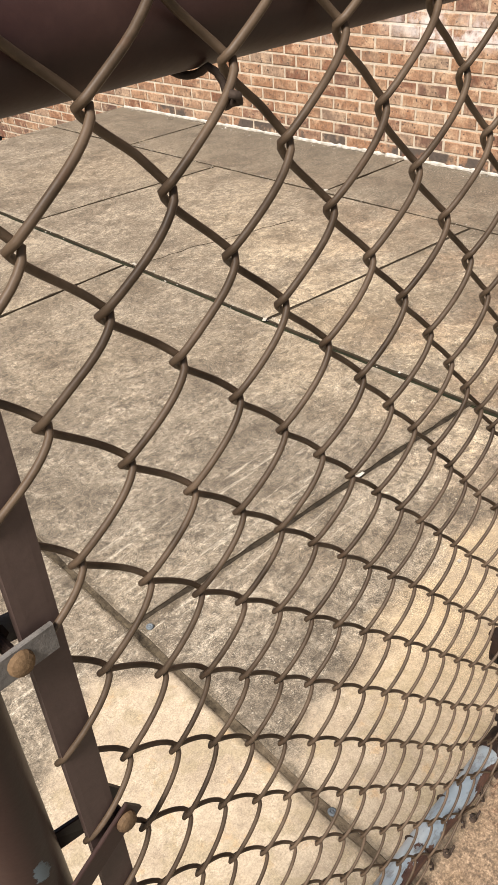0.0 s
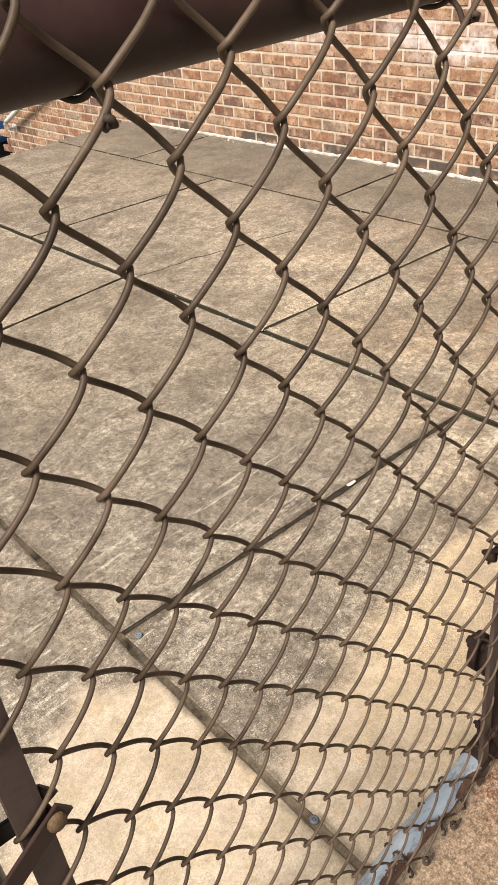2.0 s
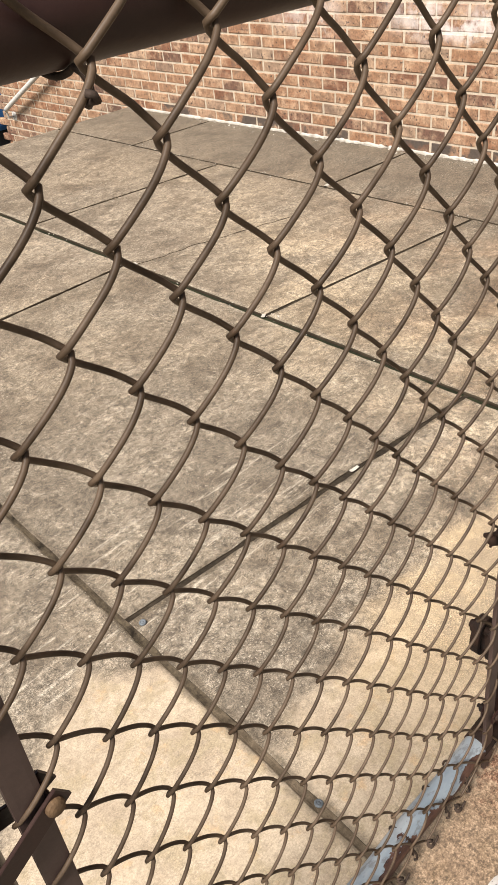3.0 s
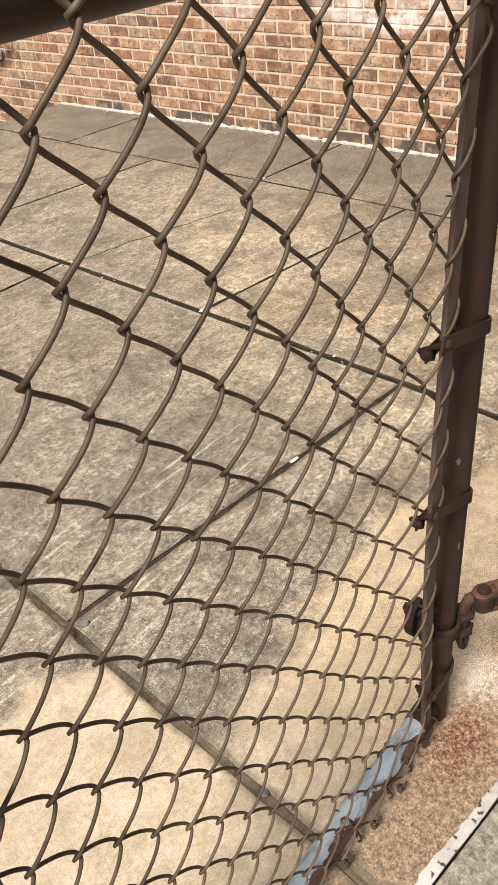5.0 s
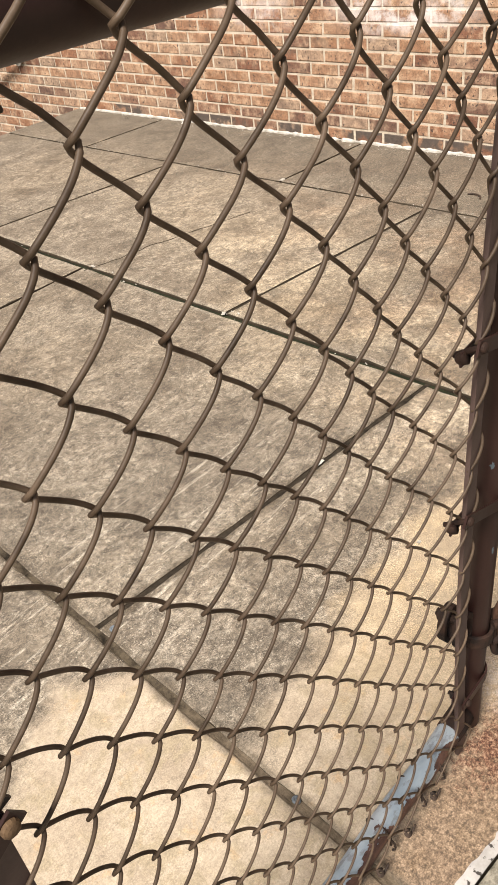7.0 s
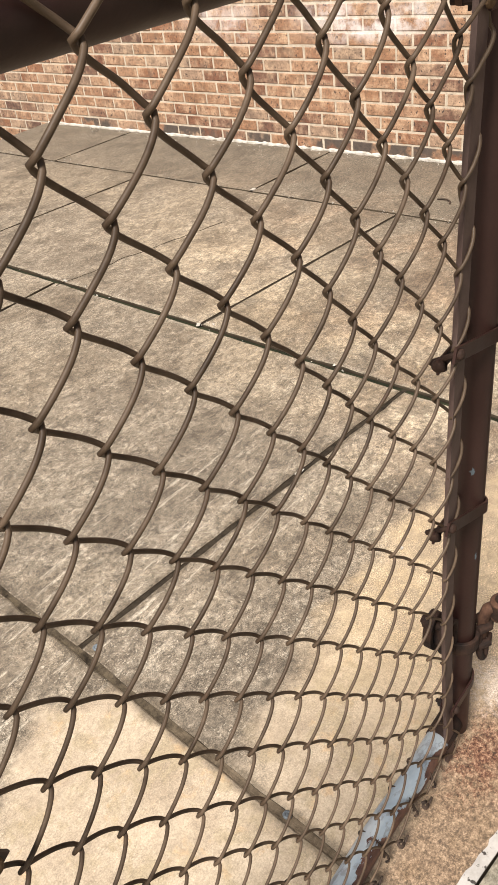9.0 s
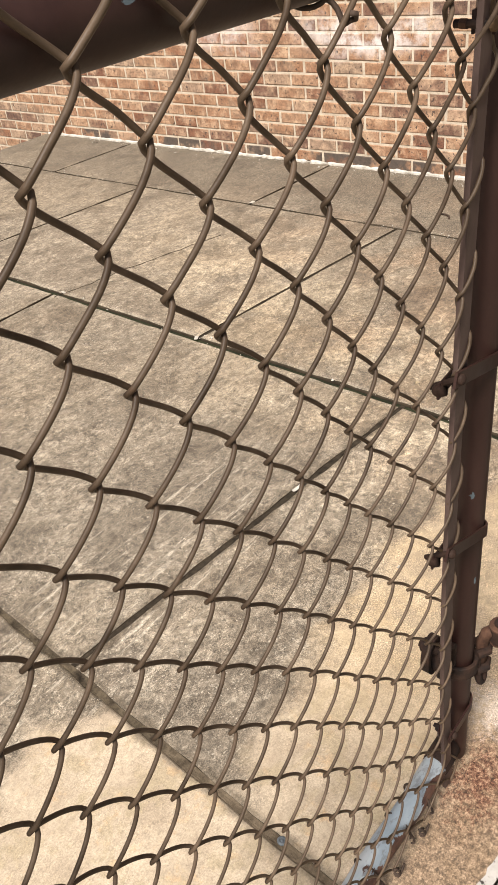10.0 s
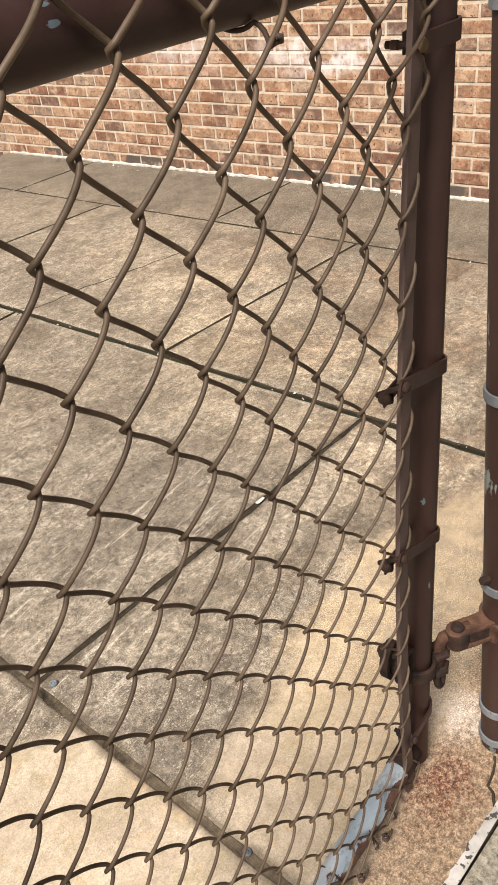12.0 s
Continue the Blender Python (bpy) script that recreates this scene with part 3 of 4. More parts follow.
def brace_band(z, x_post, x_end, tilt=0.0, inset=0.009, metal=None, look_of="brown steel strap round the pipe", sag=0.0):
    """A strap bent round a stile, its two ends clamped over the bar by a bolt."""
    sgn = 1 if x_end > x_post else -1
    pts = []
    r = 0.0245
    for k in range(15):
        a = math.pi / 2 + math.pi * k / 14
        pts.append((x_post + sgn * r * math.cos(a), GATE_Y + r * math.sin(a), z - tilt * (r * sgn * math.cos(a))))
    front = [(x_post + (x_end - x_post) * f, GATE_Y - r + f * 0.001, z + tilt * (x_end - x_post) * f * -1) for f in (0.3, 0.65, 1.0)]
    rear = [(x_post + (x_end - x_post) * f, GATE_Y + r - min(1.0, f * 1.3) * 0.029, z - tilt * (x_end - x_post) * f - sag * f) for f in (1.0, 0.65, 0.3)]
    band = part("brace_band", sweep(bmesh.new(), rear + pts + front, 0, 8, True, (0.019, 0.0032, (0, 0, 1))), metal or BROWN, gate, look_of)
    bx = x_end - sgn * inset
    bz = z - tilt * (bx - x_post)
    part("carriage_bolt", bolt_head(bmesh.new(), (bx, front[-1][1] - 0.0015, bz), (0, -1, 0.1), 0.0075 if x_end < 0.3 else 0.0066, 0.006), BRASSY if z > 0.95 or x_end < 0.3 else DARK_RUST, band, "round bolt head")
    sh = sweep(bmesh.new(), [(bx, front[-1][1], bz), (bx, rear[0][1] + 0.014, bz - sag)], 0.0036, 10)
    part("bolt_shank", sh, DARK_RUST, band)
    nut_metal = RUST if z > 1.1 else BRASSY if 0.7 < z < 0.9 else DARK_RUST
    if sag:
        part("nut", bolt_head(bmesh.new(), (bx - 0.002, rear[0][1] - 0.004, bz - sag * 0.8), (-0.25, 1, -0.45), 0.0082, 0.015, True, 12), DARK_RUST, band, "rounded rusty nut", True)
    else:
        part("nut", bolt_head(bmesh.new(), (bx, rear[0][1] + 0.002, bz), (0, 1, 0), 0.0046 if z > 1.1 else 0.0078, 0.007, False, 6), nut_metal, band)
    return band


brace_band(1.174, POST_X, 0.572, 0.0, -0.007)
brace_band(0.815, POST_X, 0.531, 0.25, sag=0.020)
brace_band(0.546, POST_X, 0.531, 0.40, sag=0.024)
brace_band(0.160, POST_X, 0.572, -0.12, 0.012)
brace_band(0.985, LATCH_X, BAR_L + 0.004, 0.0, 0.022, ZINC, "dull zinc plated strap round the pipe")
brace_band(0.757, LATCH_X, BAR_L + 0.022, -0.62)

# bottom corner strap and rail end cup
cup = bmesh.new()
sweep(cup, [(POST_X - 0.066, GATE_Y, PIPE_Z + 0.009), (POST_X - 0.064, GATE_Y, PIPE_Z + 0.009), (POST_X - 0.018, GATE_Y, PIPE_Z + 0.012)], lambda q: 0.0215 if q == 0 else 0.0225, 24)
part("rail_cup", cup, DARK_RUST, gate, "rusty end cup", True)

# tie wires on the rails
def tie(x, zc, r, name="tie_wire", mat=WIRE, lean=0.01, tail=0.012, turns=9, start=1.05):
    pts = [(x + lean * k / 20, GATE_Y + (r + 0.0022) * math.cos(a), zc + (r + 0.0022) * math.sin(a)) for k, a in ((k, math.pi * (start - (start + 0.7) * k / 20)) for k in range(21))]
    e = Vector(pts[-1])
    for k in range(1, turns):
        a = k * 0.75
        pts.append((e.x - 0.001 * k + 0.004 * math.sin(a), e.y - 0.0035 * k, e.z - 0.0012 * k + 0.004 * math.cos(a) - 0.004))
    e = Vector(pts[-1])
    pts += [(e.x - tail * 0.5, e.y - 0.002, e.z + 0.003), (e.x - tail, e.y + 0.001, e.z + 0.004)]
    return part(name, sweep(bmesh.new(), pts, 0.0019, 8), mat, gate, smooth=True)


tie(0.031, RAIL_Z, 0.0225, mat=DARK_WIRE, tail=0.005, start=0.5)
tie(0.33, RAIL_Z, 0.0225, mat=DARK_WIRE, tail=0.005, start=0.5)
for x in (0.18, 0.36, 0.45, 0.51):
    tie(x, PIPE_Z, 0.0228, "tie_wire", DARK_WIRE, 0.012, 0.008, 4)
for u in range(-2, 14, 2):
    dx, dy, dz = drift(u, -25)
    x, y, z = u * PITCH + dx - 0.012 * min(max((u - 6) / 6, 0), 1), -0.019, TOP_KNOT - ROW * 26 + dz
    lean = 0.006 * noise.noise((u * 2.3, 0, 5))
    pts = [(x - 0.004, y + 0.003, z + 0.010)]
    for k in range(13):
        a = k * 0.95
        pts.append((x + lean + 0.0042 * math.cos(a), y - 0.001 + 0.0042 * math.sin(a), z + 0.006 - 0.0009 * k))
    pts += [(x + 0.009 + lean, y - 0.004, z - 0.003), (x + 0.017 + lean, y - 0.004, z + 0.004)]
    part("wire_end", sweep(bmesh.new(), pts, 0.0019, 8), DARK_WIRE, gate, smooth=True)

# gate hinge half: collar round the stile, ears on the fabric side, eye and pin on the post side
HZ = 0.262
hinge = part("hinge_strap", sweep(bmesh.new(), [(POST_X + 0.027 * math.cos(a), GATE_Y + 0.027 * math.sin(a), HZ) for a in (2 * math.pi * k / 24 for k in range(25))], 0, 8, False, (0.026, 0.006, (0, 0, 1))), DARK_RUST, gate, "dark rusty hinge collar")
for y0 in (0.014, 0.040):
    ring = [(POST_X - 0.037 + 0.019 * math.cos(a), y0, HZ + 0.034 + 0.035 * math.sin(a)) for a in (2 * math.pi * k / 24 for k in range(25))]
    part("hinge_ear", sweep(bmesh.new(), ring, 0, 8, False, (0.015, 0.008, (0, 1, 0))), DARK_RUST, hinge)
part("hinge_bolt", sweep(bmesh.new(), [(POST_X - 0.037, 0.012, HZ + 0.047), (POST_X - 0.037, 0.060, HZ + 0.047)], 0.0065, 12), DARK_RUST, hinge)
part("hinge_nut", bolt_head(bmesh.new(), (POST_X - 0.037, 0.046, HZ + 0.047), (0, 1, 0), 0.012, 0.010, False, 6), DARK_RUST, hinge)
for dz, dx in ((-0.022, 0.0), (0.016, 0.004)):
    lug = [(POST_X + 0.012, GATE_Y - 0.024, HZ + dz), (POST_X + 0.030, GATE_Y - 0.034, HZ + dz), (POST_X + 0.042 + dx, GATE_Y - 0.030, HZ + dz), (POST_X + 0.040, GATE_Y - 0.014, HZ + dz), (POST_X + 0.024, GATE_Y - 0.006, HZ + dz)]
    part("hinge_eye", sweep(bmesh.new(), lug, 0.0075, 10), DARK_RUST, hinge)
loop = [(POST_X + 0.030 + 0.012 * math.cos(a), GATE_Y - 0.024 + 0.004 * math.sin(a), HZ - 0.026 + 0.036 * math.sin(a)) for a in (2 * math.pi * k / 24 for k in range(25))]
part("hinge_loop", sweep(bmesh.new(), loop, 0.006, 10), DARK_RUST, hinge, smooth=True)
pin = [(POST_X + 0.032, GATE_Y - 0.022, HZ - 0.035), (POST_X + 0.032, GATE_Y - 0.023, HZ + 0.03), (POST_X + 0.034, GATE_Y - 0.027, HZ + 0.048), (POST_X + 0.044, GATE_Y - 0.04, HZ + 0.058), (POST_X + 0.066, GATE_Y - 0.055, HZ + 0.06)]
part("hinge_pin", sweep(bmesh.new(), pin, 0.0095, 14), RUST, hinge, "orange rusty hinge pin", True)

# ---------------------------------------------------------------- hinge post
post2 = thing("fence_post", "brown steel fence post with flaking paint and grey bands", "post", pose(0.760, -0.092, 0, -2.7, -1.0, 0))
part("post_pipe", pipe((0, 0, -0.02), (0, 0, 1.45), 0.030, 36), CHIPPED, post2, "", True)
for z in (0.028, 0.105, 0.395, 0.735, 1.19):
    part("post_band", sweep(bmesh.new(), [(0.0318 * math.cos(a), 0.0318 * math.sin(a), z) for a in (2 * math.pi * k / 28 for k in range(29))], 0, 8, False, (0.016, 0.0035, (0, 0, 1))), BAND_GREY, post2, "grey painted steel band")
clamp = part("hinge_clamp", sweep(bmesh.new(), [(0.033 * math.cos(a), 0.033 * math.sin(a), 0.31) for a in (2 * math.pi * k / 28 for k in range(29))], 0, 8, False, (0.04, 0.006, (0, 0, 1))), RUST, post2, "rusty hinge clamp")
for z in (0.300, 0.330):
    arm = sweep(bmesh.new(), [(-0.022, 0.012, z), (-0.05, 0.030, z), (-0.066, 0.043, z), (-0.072, 0.047, z)], 0, 8, True, (0.005, 0.032, (0, 0, 1)))
    bolt_head(arm, (-0.070, 0.0455, z - 0.0025), (0, 0, 1), 0.016, 0.005, False, 18)
    part("clamp_arm", arm, RUST, clamp)
shell = [(-0.018, -0.004), (-0.044, 0.014), (-0.060, 0.026)]
shell += [(-0.068 + 0.0165 * math.cos(q), 0.044 + 0.0165 * math.sin(q)) for q in (math.radians(-62 - 19 * k) for k in range(11))] + [(-0.040, 0.046)]
part("clamp_web", sweep(bmesh.new(), [(px, py, 0.315) for px, py in shell], 0, 8, True, (0.030, 0.0035, (0, 0, 1))), DARK_RUST, clamp, "dark rusty side of the clamp")
part("clamp_bolt", bolt_head(bmesh.new(), (-0.068, 0.044, 0.333), (0, 0, 1), 0.0105, 0.008), DARK_RUST, clamp)
part("band_bolt", bolt_head(bmesh.new(), (-0.03, 0.012, 0.42), (-0.8, 0.3, 0.2), 0.007, 0.014, False, 6), DARK_RUST, post2)

# ---------------------------------------------------------------- terrace floor
WALL_X, WALL_TURN = 3.474, 1.157
EDGE_Y = 4.53

ground = new("ground", mesh_from(box(bmesh.new(), (-400, -400, -1.3), (400, 400, -1.05)), "ground", PAVING))
tagged(ground, "grey paved ground below the raised terrace", "ground", kind="structure")

floor = new("floor", mesh_from(box(bmesh.new(), (-5.0, -0.10, -1.06), (3.62, EDGE_Y - 0.02, -0.03)), "floor", DIRT))
tagged(floor, "raised concrete terrace of worn brown slabs", "floor", kind="structure")


def slab(name, corners, parent, material, z=0.0, deep=0.05, chip=0.006):
    """A concrete slab with four given corners, slightly ragged softened edges."""
    cs = [Vector((*c, 0)) for c in corners]
    ring = []
    for a, b in zip(cs, cs[1:] + cs[:1]):
        n = max(3, int((b - a).length / 0.05))
        out = (b - a).normalized().cross(Vector((0, 0, 1)))
        for k in range(n):
            p = a.lerp(b, k / n)
            w = 0 if k == 0 else chip * noise.noise((p.x * 14, p.y * 14, 2.0))
            ring.append(p + out * w)
    mid = sum(cs, Vector()) / 4
    bm = bmesh.new()
    rings = []
    for inset, h in ((0, z - deep), (0, z - 0.006), (0.0018, z - 0.0015), (0.005, z)):
        rings.append([bm.verts.new(p + (mid - p).normalized() * inset * 1.3 + Vector((0, 0, h))) for p in ring])
    for a, b in zip(rings, rings[1:]):
        n = len(a)
        for k in range(n):
            bm.faces.new((a[k], a[(k + 1) % n], b[(k + 1) % n], b[k]))
    bm.faces.new(rings[-1])
    for f in bm.faces:
        f.material_index = 1 if all(v.co.z < z - 0.001 for v in f.verts) else 0
    ob = part(name, bm, material, parent)
    ob.data.materials.append(DIRT)
    return ob


def col_x(i, y):
    """The four long joints, running away from the fence."""
    return (-0.86, 0.330, 1.560, 2.765, 3.48)[i] + ((0.05, 0.060, 0.024, 0.002, -0.0202)[i]) * y


def edge_y(x):
    """The near edge of the slabs, a little askew to the fence."""
    return -0.134 - 0.086 * (max(x, -0.86) - 0.372)


G = 0.0055
columns = [
    (-1, [0, 0.62, 2.3, EDGE_Y]),
    (0, [0, 2.26, 3.9, EDGE_Y]),
    (1, [0, (0.746, 0.651), 2.30, 3.75, EDGE_Y]),
    (2, [0, (1.49, 1.37), (3.08, 2.95), EDGE_Y]),
    (3, [0, 0.72, (2.197, 2.16), (3.71, 3.67), EDGE_Y]),
]
for i, cuts in columns:
    cuts = [(edge_y(col_x(i, 0) if i >= 0 else -0.86), edge_y(col_x(i + 1, 0)))] + cuts[1:]
    pairs = [c if isinstance(c, tuple) else (c, c) for c in cuts]
    for (a0, a1), (b0, b1) in zip(pairs, pairs[1:]):
        def cx(k, y):
            return col_x(k, y) if k >= 0 else -5.0
        g0 = (G, G, 0.0068, 0.0110, G)[i + 1]
        g1 = (-G, -0.0068, -0.0110, -G, 0.02)[i + 1]
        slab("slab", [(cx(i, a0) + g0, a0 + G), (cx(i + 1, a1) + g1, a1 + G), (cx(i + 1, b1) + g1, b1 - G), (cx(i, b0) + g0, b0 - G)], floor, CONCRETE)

moss = bmesh.new()
sweep(moss, [(col_x(2, y), y, -0.0185 + 0.004 * noise.noise((y * 5, 0, 0))) for y in (-0.1 + 0.05 * k for k in range(92))], lambda q: 0.0128 + 0.002 * noise.noise((q * 70, 3, 1)), 8)
part("joint_moss", moss, MOSS, floor, "dark green moss in the joint")


def joint_fill(name, run, half, material, look_of, low=0.0026):
    """Packed dirt lying nearly flush between two slabs."""
    bm = bmesh.new()
    rows = []
    for k, (x, y) in enumerate(run):
        x1, y1 = run[min(k + 1, len(run) - 1)]
        x0, y0 = run[max(k - 1, 0)]
        side = Vector((y1 - y0, x0 - x1, 0)).normalized()
        ring = []
        for f in (-1.35, -0.5, 0.5, 1.35):
            dip = low + 0.0012 * (1 - abs(f) / 1.35) + 0.0016 * noise.noise((x * 31 + f, y * 31, 4.0))
            ring.append(bm.verts.new(Vector((x, y, -max(dip, 0.0010))) + side * f * half))
        rows.append(ring)
    for a, b in zip(rows, rows[1:]):
        for k in range(3):
            bm.faces.new((a[k], b[k], b[k + 1], a[k + 1]))
    bmesh.ops.recalc_face_normals(bm, faces=bm.faces[:])
    if sum(f.normal.z for f in bm.faces) < 0:
        bmesh.ops.reverse_faces(bm, faces=bm.faces[:])
    low_part = bmesh.ops.extrude_face_region(bm, geom=bm.faces[:])["geom"]
    bmesh.ops.translate(bm, vec=(0, 0, -0.012), verts=[g for g in low_part if isinstance(g, bmesh.types.BMVert)])
    bmesh.ops.recalc_face_normals(bm, faces=bm.faces[:])
    return part(name, bm, material, floor, look_of)


joint_fill("joint_silt", [(col_x(1, y), y) for y in (-0.13 + 0.02 * k for k in range(118))], 0.0068, SILT, "brown silt in the joint", 0.0022)
joint_fill("joint_silt", [(1.606 + 1.155 * k / 50, 1.487 - 0.114 * k / 50) for k in range(51)], G, SILT_DARK, "dark brown silt in the joint", 0.005)
joint_fill("joint_silt", [(0.378 + 1.20 * k / 60, 0.7455 - 0.0945 * k / 60) for k in range(61)], G, SILT_DARK, "dark brown silt in the joint", 0.0038)


def crack(points, width):
    """A hairline break in the slab, filled with dark dirt."""
    pts = []
    for (x0, y0), (x1, y1) in zip(points, points[1:]):
        for k in range(8):
            f = k / 8
            x, y = x0 + (x1 - x0) * f, y0 + (y1 - y0) * f
            pts.append((x + 0.012 * noise.noise((x * 22, y * 22, 6)), y + 0.012 * noise.noise((x * 22, y * 22, 16)), 0.0002))
    return part("crack", sweep(bmesh.new(), pts, lambda q: width * (0.6 + 0.5 * noise.noise((q * 30, 1, 1))), 6), DIRT, floor, "thin dark crack in the slab")


crack([(1.58, 2.27), (1.72, 2.23), (1.90, 2.20), (2.14, 2.13), (2.42, 2.05)], 0.0030)
crack([(0.722, -0.098), (0.668, -0.108), (0.655, -0.128), (0.612, -0.150)], 0.0042)

# white painted edge line and the pavement on the near side
line = bmesh.new()
n = 500
lo, hi = [], []
for k in range(n + 1):
    x = -2.0 + 5.5 * k / n
    lo.append(line.verts.new((x, edge_y(x) + 0.004 - 0.002 * noise.noise((x * 9, 3, 0)), 0.0035)))
    hi.append(line.verts.new((x, edge_y(x) + 0.0235 - 0.012 * (max(min(x, 0.9), 0.0) - 0.372) + 0.004 * noise.noise((x * 11, 8, 0)) + 0.006 * noise.noise((x * 55, 8, 0)), 0.0035)))
for k in range(n):
    line.faces.new((lo[k], lo[k + 1], hi[k + 1], hi[k]))
bmesh.ops.extrude_face_region(line, geom=line.faces[:])
for v in list(line.verts)[: 2 * (n + 1)]:
    v.co.z -= 0.003
edge = part("edge_line", line, LINE_PAINT)
tagged(edge, "worn white painted line along the slab edge", "line", kind="structure")
bm = bmesh.new()
outline = [(-5.0, -2.9), (3.62, -2.9), (3.62, edge_y(3.62) + 0.0005), (-0.86, edge_y(-0.86) + 0.0005), (-5.0, edge_y(-5.0) + 0.0005)]
bm.faces.new([bm.verts.new((x, y, -0.004)) for x, y in outline])
low = bmesh.ops.extrude_face_region(bm, geom=bm.faces[:])["geom"]
bmesh.ops.translate(bm, vec=(0, 0, -1.056), verts=[g for g in low if isinstance(g, bmesh.types.BMVert)])
bmesh.ops.recalc_face_normals(bm, faces=bm.faces[:])
pave = new("pavement", mesh_from(bm, "pavement", PAVING))
tagged(pave, "grey weathered concrete pavement outside the gate", "pavement", kind="structure")
fill = new("terrace_end", mesh_from(box(bmesh.new(), (-5.0, -0.45, -1.055), (3.62, -0.10, -0.031)), "terrace_end", DIRT))
tagged(fill, "dirt filled crack beside the slab edge", "crack", kind="structure")

# ---------------------------------------------------------------- brick wall
wall = new("wall_1", mesh_from(box(bmesh.new(), (0.0042, -3.2, -1.06), (0.30, 6.235, 3.4)), "wall", MORTAR))
wall.matrix_world = pose(WALL_X, 0, 0, 0, 0, WALL_TURN)
tagged(wall, "weathered orange brown brick wall with cream mortar", "wall", kind="structure")
BL, BH, JT = 0.1655, 0.0527, 0.0115
CH = BH + JT


def brick_verts(seed, long=BL):
    rng = random.Random(seed)
    j = lambda s=0.0012: rng.uniform(-s, s)
    back = [(0.03, 0, 0), (0.03, long, 0), (0.03, long, BH), (0.03, 0, BH)]
    rim = [(0.0032 + j(), j(), j()), (0.0032 + j(), long + j(), j()), (0.0032 + j(), long + j(), BH + j()), (0.0032 + j(), j(), BH + j())]
    e = 0.003
    face = [(j(), e + j(), e + j()), (j(), long - e + j(), e + j()), (j(), long - e + j(), BH - e + j()), (j(), e + j(), BH - e + j())]
    quads = []
    for a, b in ((0, 4), (4, 8)):
        for k in range(4):
            quads.append((a + k, b + k, b + (k + 1) % 4, a + (k + 1) % 4))
    quads.append((8, 11, 10, 9))
    return back + rim + face, quads


def brick_mesh(seed, material):
    vs, fs = brick_verts(seed)
    me = bpy.data.meshes.new("brick")
    me.from_pydata(vs, [], fs)
    me.materials.append(material)
    return me


kinds = [brick_mesh(s, BRICK) for s in range(6)]
tar = [brick_mesh(s + 20, BRICK_TARRED) for s in range(3)]
rest_v, rest_f = [], []
rng = random.Random(5)
for c in range(-16, 53):
    for k in range(-18, 35):
        y, z = 0.094 + k * (BL + JT) + (0.5 * (BL + JT) if c % 2 else 0) + rng.uniform(-0.002, 0.002), c * CH + 0.0055 + rng.uniform(-0.001, 0.001)
        if 0.95 < y < 4.5 and 0 <= c < 14:
            ob = new("brick", rng.choice(tar) if c == 0 and 0.95 < y < 4.0 else rng.choice(kinds))
            ob.parent = wall
            ob.location = (rng.uniform(-0.001, 0.0015), y, z)
        else:
            vs, fs = brick_verts(rng.randrange(1000))
            n0 = len(rest_v)
            rest_v += [(a, b + y, d + z) for a, b, d in vs]
            rest_f += [tuple(q + n0 for q in f) for f in fs]
me = bpy.data.meshes.new("brickwork")
me.from_pydata(rest_v, [], rest_f)
me.materials.append(BRICK_FAR)
rest = new("brickwork", me)
rest.parent = wall
tagged(rest, kind="stuff")

caulk = bmesh.new()
pts = []
for k in range(260):
    y = -0.5 + 5.0 * k / 259
    pts.append((-0.006 + 0.005 * noise.noise((y * 13, 0, 5)), y, 0.004 + 0.003 * noise.noise((y * 17, 2, 5))))
sweep(caulk, pts, lambda s: 0.010 + 0.008 * noise.noise((s * 90, 0, 3)) + 0.005 * noise.noise((s * 260, 0, 3)), 7)
part("sealant_bead", caulk, CAULK, wall, "ragged white sealant along the foot of the wall")

# ---------------------------------------------------------------- stair handrail and bin beyond the edge
rail = thing("handrail", "galvanised pipe handrail fixed to the brick wall", "handrail", pose(3.33, 5.2, 0))
part("rail_pipe", sweep(bmesh.new(), [(-0.05, -0.30, 0.452), (-0.05, 0.34, 0.125), (-0.05, 0.86, -0.140), (-0.045, 0.895, -0.158)], 0.019, 14), GALV, rail, "", True)
for y, z in ((-0.10, 0.29), (0.90, -0.222)):
    fl = bolt_head(bmesh.new(), (0.028, y, z), (-1, 0, 0), 0.040, 0.012, True, 18)
    bracket = part("flange", fl, GALV, rail, "round wall flange")
    part("bracket_stem", sweep(bmesh.new(), [(0.024, y, z), (-0.03, y, z), (-0.05, y - 0.01, z + 0.06)], 0.009, 8), GALV, bracket)

bin_ = thing("wheelie_bin", "dark waste bin with a faded blue lid below the terrace", "bin", pose(3.32, 6.75, -1.05))
bm = bmesh.new()
box(bm, (-0.30, -0.30, 0.02), (0.30, 0.30, 0.66), None, 0.03, 2)
for v in bm.verts:
    k = 0.85 + 0.15 * (v.co.z / 0.66)
    v.co.x *= k
    v.co.y *= k
part("bin_body", bm, BIN_DARK, bin_)
bm = bmesh.new()
box(bm, (-0.33, -0.34, 0.66), (0.33, 0.34, 0.925), None, 0.05, 3)
part("bin_lid", bm, BIN_BLUE, bin_, "faded blue plastic lid", True)

# ---------------------------------------------------------------- small things
anchor = thing("anchor_bolt", "small grey steel anchor set in the slab", "bolt", pose(0.402, 0.712, 0))
part("anchor_ring", sweep(bmesh.new(), [(0.0055 * math.cos(a), 0.0055 * math.sin(a), 0.003) for a in (2 * math.pi * k / 16 for k in range(17))], 0.003, 8), BOLT_GREY, anchor)
part("anchor_stud", bolt_head(bmesh.new(), (0, 0, -0.002), (0, 0, 1), 0.005, 0.008), BOLT_GREY, anchor)

copy_thing(anchor, pose(0.343, 0.166, -0.0015, 12, 8, 40))

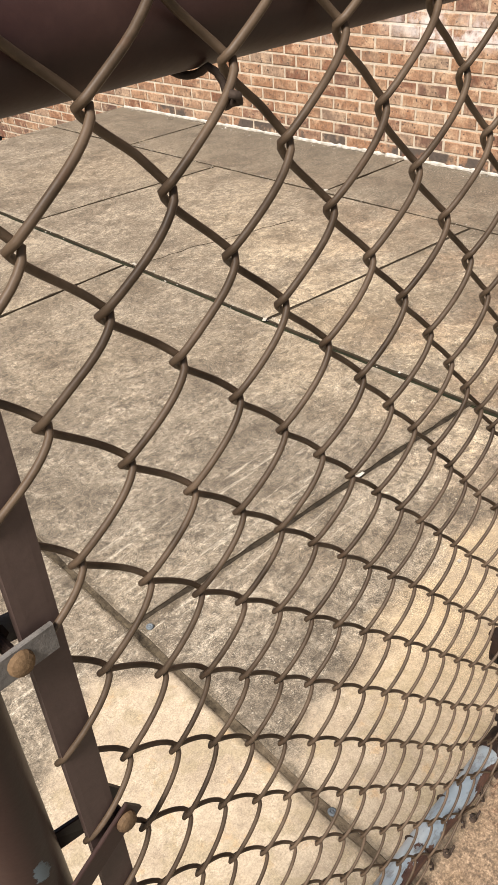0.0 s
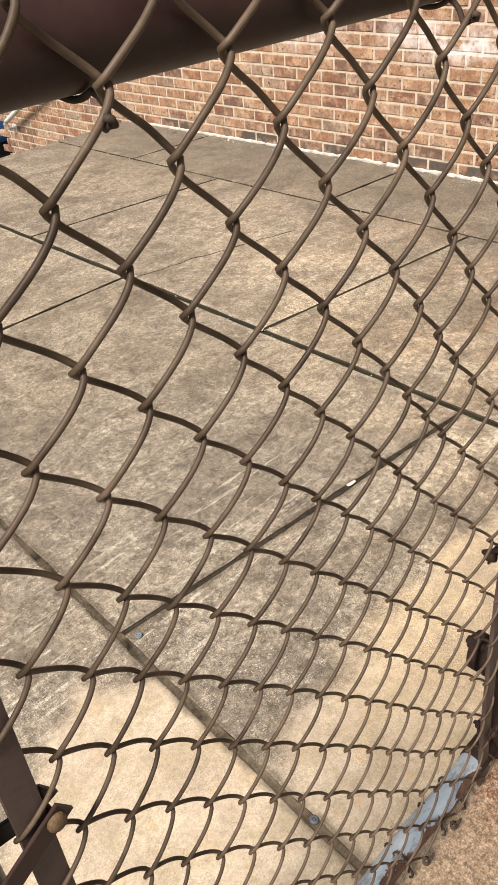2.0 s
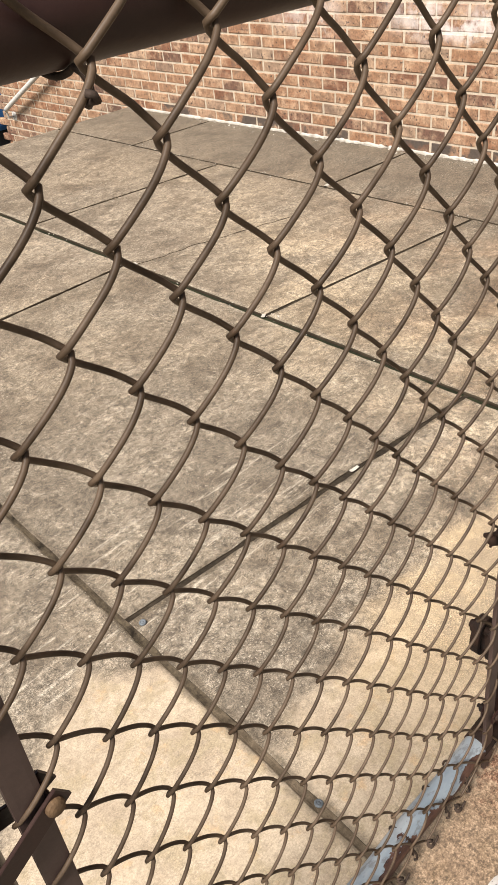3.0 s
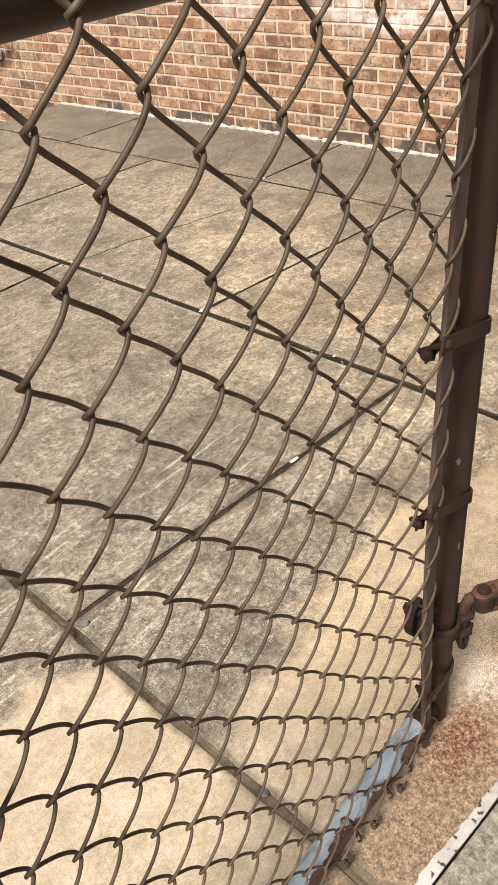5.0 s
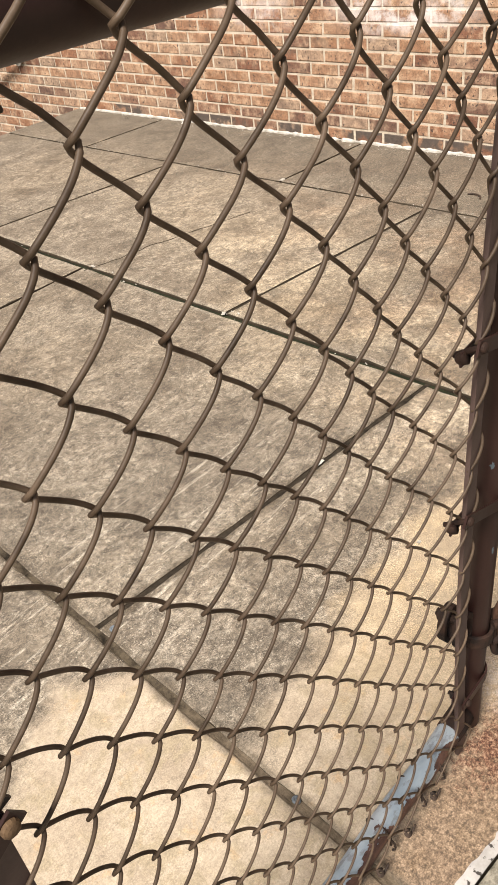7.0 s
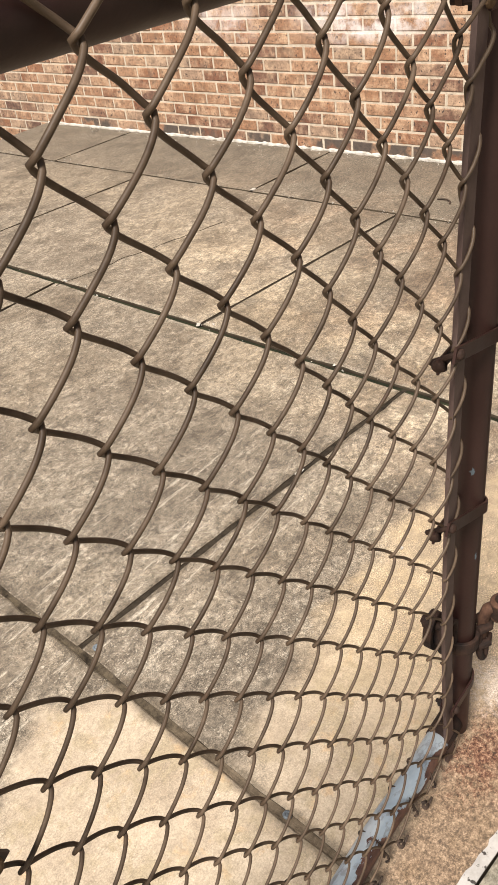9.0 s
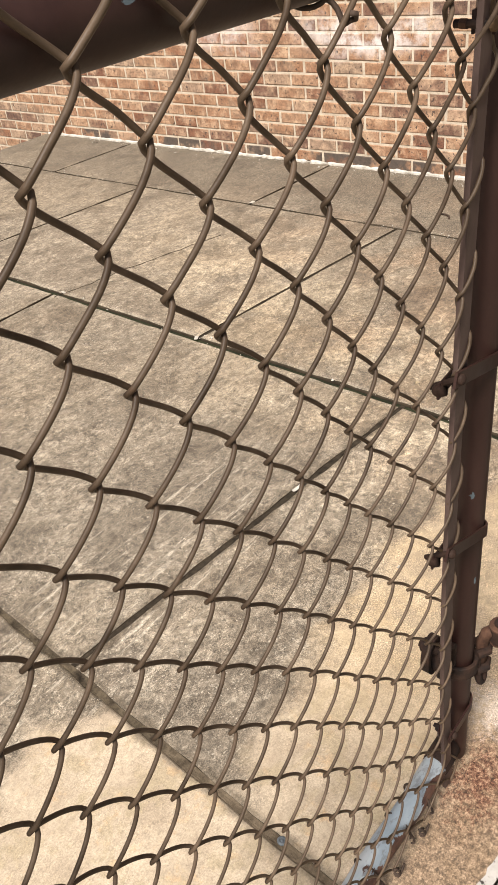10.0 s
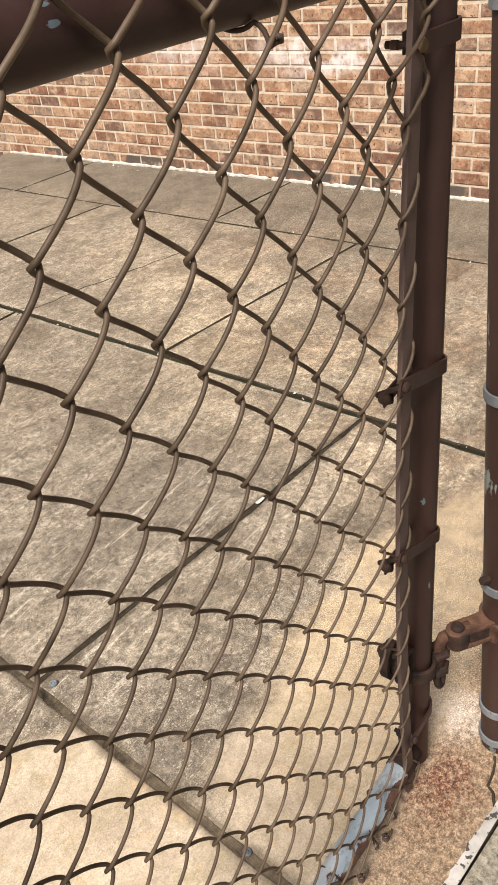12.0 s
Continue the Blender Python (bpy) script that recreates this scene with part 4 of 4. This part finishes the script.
scrap = thing("wire_scrap", "small bent scrap of dark rusty wire on the slab", "scrap", pose(2.96, 1.245, 0))
part("scrap_wire", sweep(bmesh.new(), [(0.012, 0.045, 0.004), (0.016, 0.02, 0.007), (0.012, 0.0, 0.010), (0.0, -0.022, 0.008), (-0.018, -0.03, 0.004)], 0.0035, 8), DARK_WIRE, scrap, smooth=True)



def paint_flake(x, y, long, wide, turn):
    """A curled chip of white paint lying in a joint."""
    bm = bmesh.new()
    top = []
    for k in range(6):
        f = k / 5 - 0.5
        w = wide * (0.5 + 0.22 * noise.noise((x * 9 + k * 1.7, y, 3)) - 0.5 * abs(f) ** 3)
        top.append([bm.verts.new((f * long, sgn * w, 0.0010 + 0.006 * f * f)) for sgn in (-1, 1)])
    for p, q in zip(top, top[1:]):
        bm.faces.new((p[0], q[0], q[1], p[1]))
    under = bmesh.ops.extrude_face_region(bm, geom=bm.faces[:])["geom"]
    bmesh.ops.translate(bm, vec=(0, 0, 0.0012), verts=[g for g in under if isinstance(g, bmesh.types.BMVert)])
    bmesh.ops.recalc_face_normals(bm, faces=bm.faces[:])
    ob = new("paint_flake", mesh_from(bm, "paint_flake", CAULK))
    ob.matrix_world = pose(x, y, 0.0, 0, 0, turn)
    return tagged(ob, "curled chip of white paint lying on the slab", "paint chip", "white paint chips on the slabs")


for fx, fy, fl, fw, turn in ((1.101, 0.689, 0.030, 0.009, -5), (1.594, 1.489, 0.022, 0.014, 30), (2.790, 2.194, 0.030, 0.020, 10), (0.994, 0.325, 0.010, 0.008, 0), (1.632, 2.262, 0.026, 0.010, 80), (3.437, 1.255, 0.035, 0.02, 85)):
    paint_flake(fx, fy, fl, fw, turn)

debris_v, debris_f = [], []
rng = random.Random(11)
for k in range(330):
    if k < 190:
        y = rng.uniform(0.6, 4.4)
        x = WALL_X - 0.0202 * y - 0.015 - abs(rng.gauss(0, 0.05))
    else:
        y = rng.uniform(0.2, 4.2)
        x = col_x(rng.choice((2, 3, 3)), y) + rng.gauss(0, 0.02)
    s = rng.uniform(0.0025, 0.007) * (1.6 if k % 17 == 0 else 1)
    n0 = len(debris_v)
    vs = [(rng.uniform(-1, 1), rng.uniform(-1, 1), 0) for _ in range(3)] + [(rng.uniform(-0.5, 0.5), rng.uniform(-0.5, 0.5), rng.uniform(0.5, 1.0))]
    debris_v += [(x + a * s, y + b * s, 0.0005 + c * s) for a, b, c in vs]
    debris_f += [(n0, n0 + 1, n0 + 3), (n0 + 1, n0 + 2, n0 + 3), (n0 + 2, n0, n0 + 3)]
me = bpy.data.meshes.new("chips")
me.from_pydata(debris_v, [], debris_f)
me.materials.append(CAULK)
tagged(new("mortar_chips", me), "pale chips of mortar and grit along the wall", "debris", kind="stuff")
